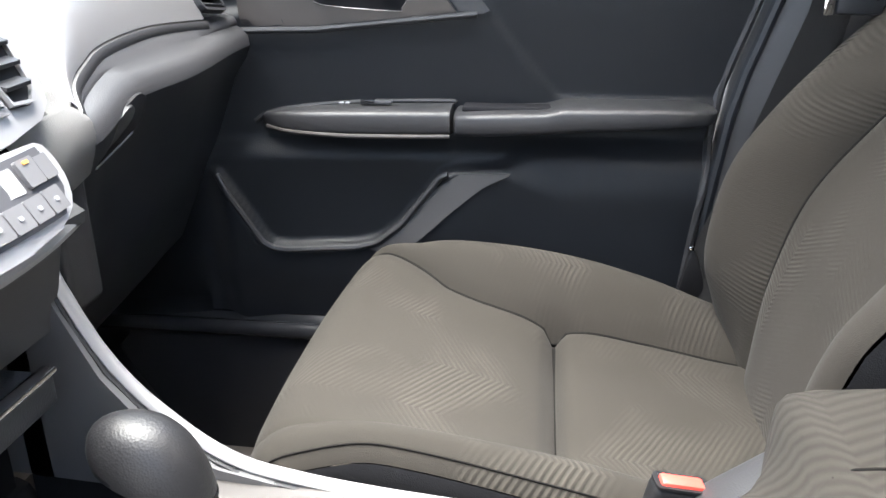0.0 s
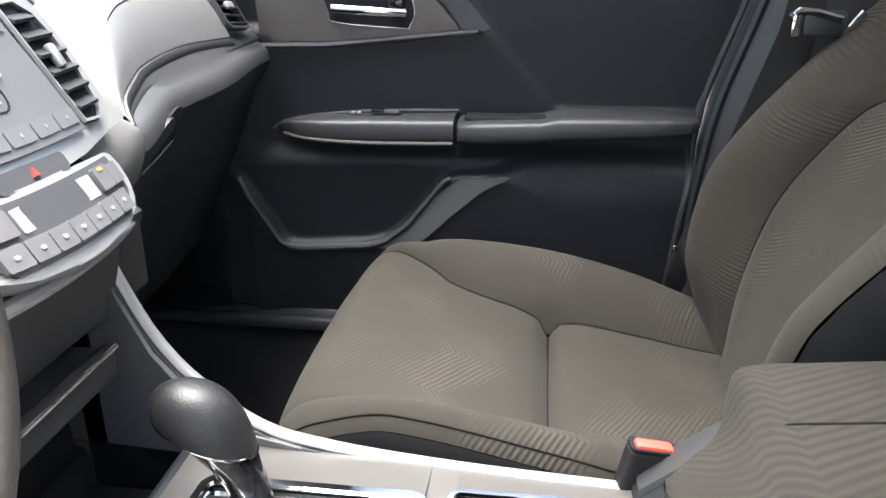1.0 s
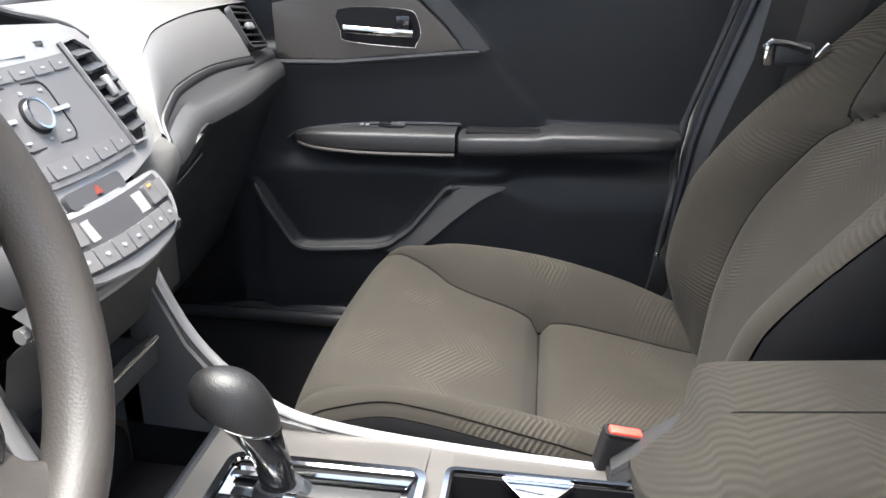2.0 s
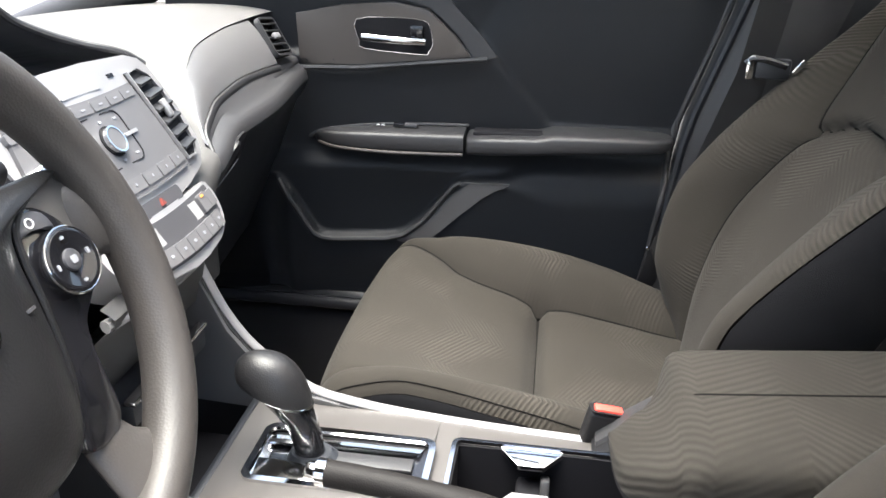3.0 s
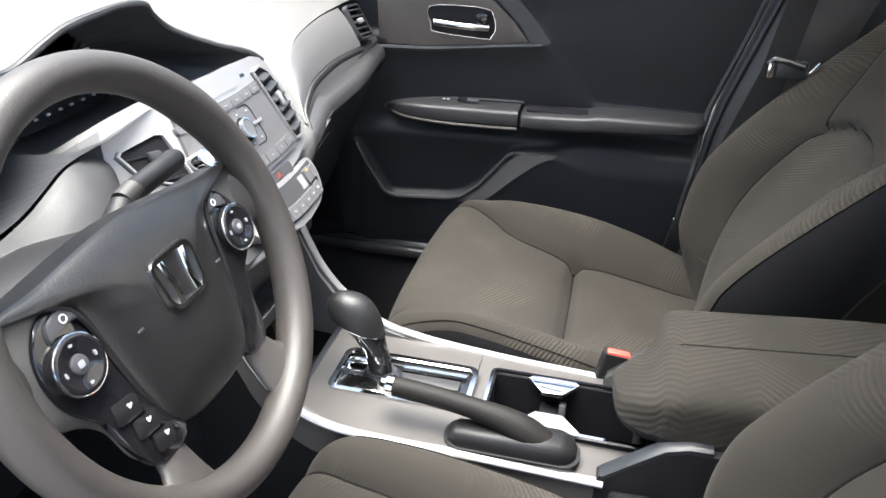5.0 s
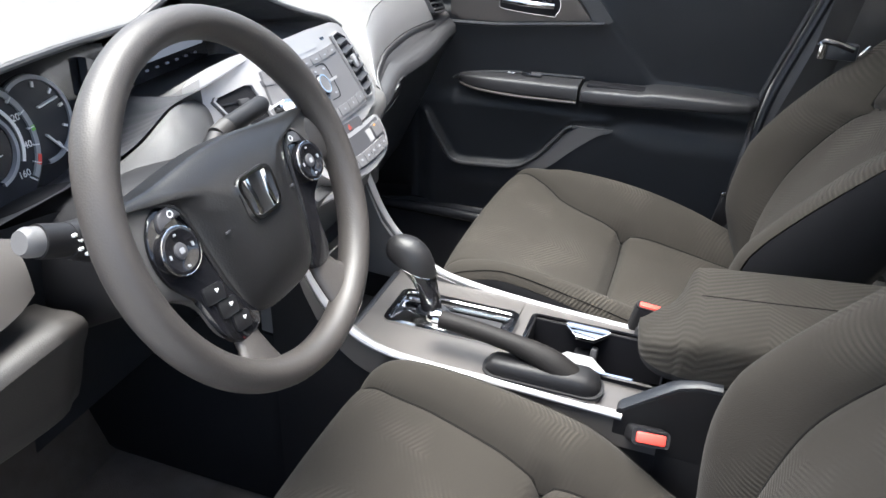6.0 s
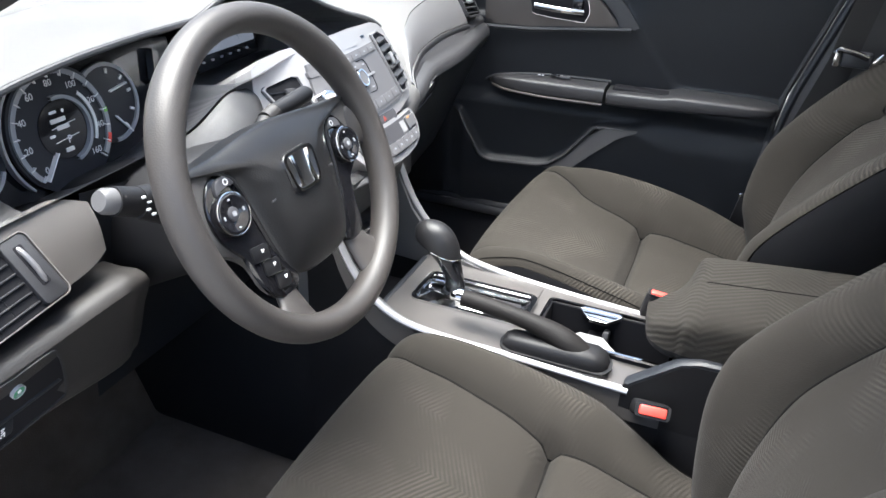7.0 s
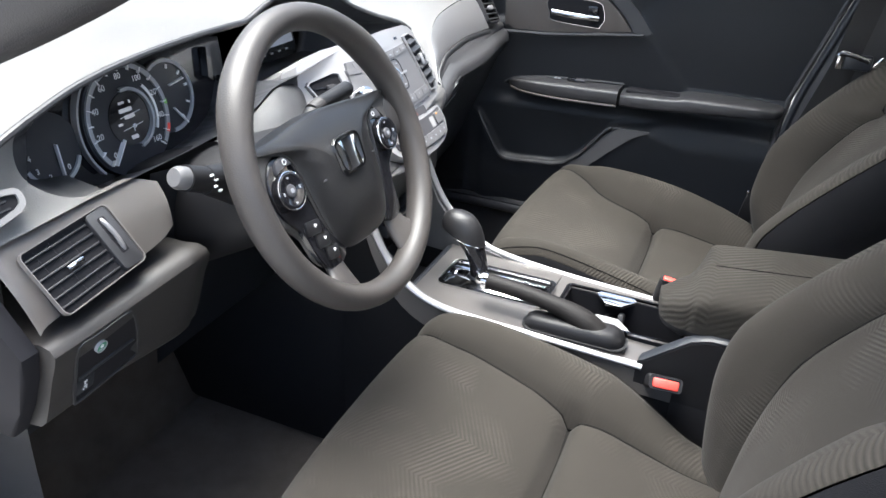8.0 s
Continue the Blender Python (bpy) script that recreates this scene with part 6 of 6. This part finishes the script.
def door_fn(u, v):
    z = 0.608 + 0.690 * v
    x = -0.60 + (rear_edge(z) + 0.60) * u
    return (x, door_y(x, z), z), (x, z)


opart("panel", sheet(door_fn, 150, 150, thick=-0.03), BLACK, "black grained door lining", angle=60)
opart("rear_edge", tube([(rear_edge(z) + 0.004, door_y(rear_edge(z), z) + 0.004, z) for z in [0.635 + 0.66 * k / 20 for k in range(21)]], 0.007, 8), DARK, "door edge seal")
# pocket lip
lipp = [(x, door_y(x, lerp_table(POCKET, x) - 0.010) - 0.001, lerp_table(POCKET, x) - 0.002) for x in [-0.412 + 0.33 * k / 60 for k in range(61)]]
opart("pocket_lip", tube([p for p in lipp], lambda t: 0.0045 + 0.001 * math.sin(3 * t), 8), DARK, "raised lip of the map pocket")
FLARE = [(-0.088, 0.846), (-0.04, 0.849), (0.006, 0.850), (-0.012, 0.840), (-0.035, 0.827), (-0.06, 0.806), (-0.085, 0.784), (-0.112, 0.758), (-0.139, 0.737), (-0.168, 0.730), (-0.196, 0.733), (-0.170, 0.750), (-0.144, 0.776), (-0.116, 0.812)]


def on_door(bm, lift=0.0, sub=0):
    """Local (x, z, out) to the door's surface."""
    return warp(bm, lambda c: Vector((c.x, door_y(c.x, c.y) - c.z - lift, c.y)))


opart("pocket_flare", on_door(prism(dense(smooth_outline(FLARE, 3), 0.02), 0.004, pose(0, 0, -0.001)), 0.0), FLARE_GREY, "smooth flare behind the pocket")
# armrest: switch panel ahead, padded rest behind


def arm_ring(x, out, top, bot, n=20):
    y = lerp_table(DOOR_X, x)
    c, h = (top + bot) / 2, (top - bot) / 2
    return [(x, y + 0.02 - (out + 0.02) * max(0, math.sin(a)) ** 0.32, c + h * math.copysign(abs(math.cos(a)) ** 0.42, math.cos(a))) for a in [math.pi * k / n for k in range(n + 1)]]


rest = opart("armrest", loft([arm_ring(x, o, t, b) for x, o, t, b in ((-0.074, 0.050, 0.934, 0.906), (-0.070, 0.060, 0.937, 0.903), (-0.03, 0.064, 0.940, 0.903), (0.05, 0.066, 0.943, 0.908), (0.075, 0.066, 0.949, 0.910), (0.15, 0.065, 0.950, 0.914), (0.22, 0.061, 0.950, 0.918), (0.262, 0.054, 0.948, 0.922), (0.276, 0.040, 0.945, 0.926), (0.282, 0.015, 0.940, 0.930))]), DARK, "charcoal padded armrest", angle=60)
# Dark block on the rest in place of a shaded hollow.
opart("pull_cup", box((0.126, 0.034, 0.010), (0.000, 0.692, 0.9395), 0.004), WELL, "dark plate for the shade in the pull cup", rest)
sw = opart("switch_panel", loft([arm_ring(x, o, t, b) for x, o, t, b in ((-0.352, 0.000, 0.922, 0.912), (-0.345, 0.010, 0.928, 0.907), (-0.32, 0.026, 0.933, 0.903), (-0.27, 0.042, 0.937, 0.900), (-0.20, 0.052, 0.940, 0.900), (-0.12, 0.056, 0.941, 0.902), (-0.078, 0.057, 0.942, 0.903))]), DARK, "charcoal switch panel", angle=60)
# Paler tube along the front ridge stands for the highlight on it.
opart("panel_edge", tube(spline([(-0.340, 0.672, 0.911), (-0.30, 0.656, 0.907), (-0.22, 0.651, 0.9045), (-0.13, 0.654, 0.905), (-0.078, 0.656, 0.906)], 8), 0.0030, 8), DOOR_TRIM, "paler strip for the highlight along the panel edge", sw)
opart("window_switch", box((0.045, 0.012, 0.006), (-0.185, 0.690, 0.9445), 0.002), KEYD, "window switch", sw)
opart("switch_gap", box((0.020, 0.013, 0.004), (-0.196, 0.689, 0.9465), 0.001), GLOSS, "", sw)
for dx in (0, 0.009):
    opart("switch_mark", box((0.006, 0.008, 0.002), (-0.235 + dx, 0.690, 0.9425), 0.0005), DIAL, "", sw)
# recessed line that frames the armrest
opart("armrest_groove", tube(spline([(-0.362, 0.688, 0.914), (-0.33, 0.694, 0.930), (-0.22, 0.705, 0.941), (-0.09, 0.713, 0.944), (-0.078, 0.716, 0.942)], 8), 0.0032, 8), DARK, "moulded ridge above the switch panel")
# satin panel with the inner handle
def on_flat(bm):
    """Local (x, z, out) to the plane of the handle panel."""
    return warp(bm, lambda c: Vector((c.x, lerp_table(DOOR_X, c.x) + 0.006 - c.z, c.y)))


HP = [(-0.372, 1.045), (-0.270, 1.046), (-0.133, 1.058), (-0.075, 1.064), (-0.105, 1.100), (-0.150, 1.140), (-0.21, 1.152), (-0.30, 1.145), (-0.376, 1.130)]
hp = opart("handle_panel", on_flat(prism(dense(HP, 0.02), 0.010, pose(0, 0, -0.004), 0.002)), DOOR_TRIM, "satin brown-grey handle panel")
opart("belt_strip", tube([(x, door_y(x, z) - 0.008, z) for x, z in [(-0.372 + 0.325 * k / 30, lerp_table([(-0.372, 1.040), (-0.27, 1.041), (-0.133, 1.054), (-0.047, 1.062)], -0.372 + 0.325 * k / 30)) for k in range(31)]], 0.0045, 8), DARK, "ridge under the handle panel")
BZ = [(-0.272, 1.122), (-0.268, 1.088), (-0.258, 1.074), (-0.16, 1.066), (-0.150, 1.070), (-0.142, 1.086), (-0.148, 1.112), (-0.158, 1.122), (-0.20, 1.126)]
# Black plate on the panel stands for the shaded depth behind the handle.
opart("handle_recess", on_flat(prism(dense(smooth_outline(BZ, 3), 0.02), 0.003, pose(0, 0, 0.005))), WELL, "flat black plate for the shade in the handle recess", hp)
opart("recess_rim", on_flat(frame_ring(grow(smooth_outline(BZ, 3), 0.0009), smooth_outline(BZ, 3), 0.007, Matrix.Identity(4))), CHROME, "thin chrome rim", hp)
opart("door_handle", tube([(x, lerp_table(DOOR_X, x) - 0.008 - 0.010 * math.sin(math.pi * k / 12), z) for k, (x, z) in enumerate([(-0.262 + 0.108 * k / 12, 1.094 - 0.006 * k / 12) for k in range(13)])], 0.005, 10, flat=(0.0042, 0.006)), CHROME, "chrome pull handle", hp)
opart("lock_knob", box((0.024, 0.014, 0.022), (-0.168, lerp_table(DOOR_X, -0.168) - 0.006, 1.105), 0.004), GLOSS, "lock slider", hp)
# upper corner garnish and window sill roll
opart("corner_garnish", on_door(prism(dense([(-0.118, 1.160), (-0.058, 1.098), (-0.030, 1.066), (-0.040, 1.062), (-0.072, 1.066), (-0.100, 1.100), (-0.148, 1.144), (-0.20, 1.157), (-0.22, 1.175)], 0.02), 0.008, pose(0, 0, -0.004))), DARK, "charcoal wedge behind the handle panel")
opart("sill_roll", tube([(x, lerp_table(DOOR_X, x) + 0.035, 1.295) for x in [-0.45 + 0.8 * k / 12 for k in range(13)]], 0.02, 10), BLACK)
opart("window_glass", sheet(lambda u, v: ((-0.55 + 0.95 * u + 0.15 * v, 0.755 - 0.10 * v, 1.28 + 0.29 * v), (u, v)), 6, 6, thick=0.004), GLASS, "clear side window")
# ---- pillar and seat belt behind the door ----
plain("pillar_centre", loft([[(xr, 0.700, z), (xr + 0.022, 0.672, z), (xr + 0.06, 0.655, z), (xr + 0.15, 0.660, z), (xr + 0.17, 0.75, z), (xr, 0.76, z)] for xr, z in [(rear_edge(0.50 + 1.1 * k / 16) + 0.012, 0.50 + 1.1 * k / 16) for k in range(17)]]), DARK, "dark plastic centre pillar lining", "pillar")
plain("pillar_seal", tube([(rear_edge(z) + 0.017, 0.690, z) for z in [0.60 + 0.9 * k / 16 for k in range(17)]], 0.008, 8), BLACK, "black rubber door seal", "seal")
plain("rear_side_panel", box((1.0, 0.04, 1.0), (0.92, 0.72, 1.05), 0.01), BLACK, "dark rear side panel behind the pillar", "wall")
belt = thing("seat_belt", "black seat belt webbing on the centre pillar", "seat belt", (0.36, 0.60, 0.70))
B0 = Vector((0.36, 0.60, 0.70))
def strap(pts, w, across):
    p = spline(pts, 6)
    bm = sheet(lambda u, v: (p[round(u * (len(p) - 1))] + Vector(across) * (w * (v - 0.5)) - B0, (u, v)), len(p) - 1, 4, thick=0.0015)
    return bm
part("shoulder_webbing", strap([(0.42, 0.62, 1.45), (0.39, 0.60, 1.25), (0.366, 0.578, 1.11), (0.345, 0.600, 0.95), (0.30, 0.615, 0.78)], 0.045, (0.97, -0.2, 0.0)), SEATBELT, belt)
part("lap_webbing", strap([(0.366, 0.572, 1.10), (0.32, 0.60, 0.92), (0.268, 0.600, 0.76), (0.262, 0.590, 0.68)], 0.045, (0.95, -0.3, 0.0)), SEATBELT, belt)
part("guide_ring", tube([Vector((0.345, 0.556, 1.100)) - B0, Vector((0.352, 0.553, 1.108)) - B0, Vector((0.372, 0.551, 1.106)) - B0, Vector((0.40, 0.551, 1.098)) - B0], 0.006, 10), GLOSS, belt, "black tongue plate")
part("tongue_plate", box((0.012, 0.006, 0.030), Vector((0.350, 0.552, 1.092)) - B0, 0.003), CHROME, belt, "steel tongue")
part("tongue_end", box((0.010, 0.006, 0.024), Vector((0.417, 0.548, 1.098)) - B0, 0.002, 2, Matrix.Rotation(radians(35), 3, "Y")), CHROME, belt, "steel tongue")
part("tongue_body", box((0.050, 0.014, 0.030), Vector((0.382, 0.555, 1.093)) - B0, 0.005), BLACK, belt)
part("anchor", prism([(0.246, 0.780), (0.252, 0.780), (0.266, 0.745), (0.272, 0.715), (0.262, 0.700), (0.236, 0.702), (0.236, 0.715), (0.241, 0.745)], 0.010, Matrix.Translation(-B0) @ plane_pose((0, 0.605, 0), (1, 0, 0), (0, 0, 1)), 0.003), STALK, belt, "black anchor cover")
for k in range(2):
    part("anchor_plate", box((0.026, 0.006, 0.012 - 0.006 * k), Vector((0.272 + 0.003 * k, 0.597, 0.690 - 0.011 * k)) - B0, 0.0015, 2, Matrix.Rotation(radians(-22), 3, "Y")), CHROME, belt, "steel anchor plate")
part("anchor_bolt", box((0.007, 0.006, 0.007), Vector((0.247, 0.597, 0.781)) - B0, 0.002), CHROME, belt, "small steel bolt head")
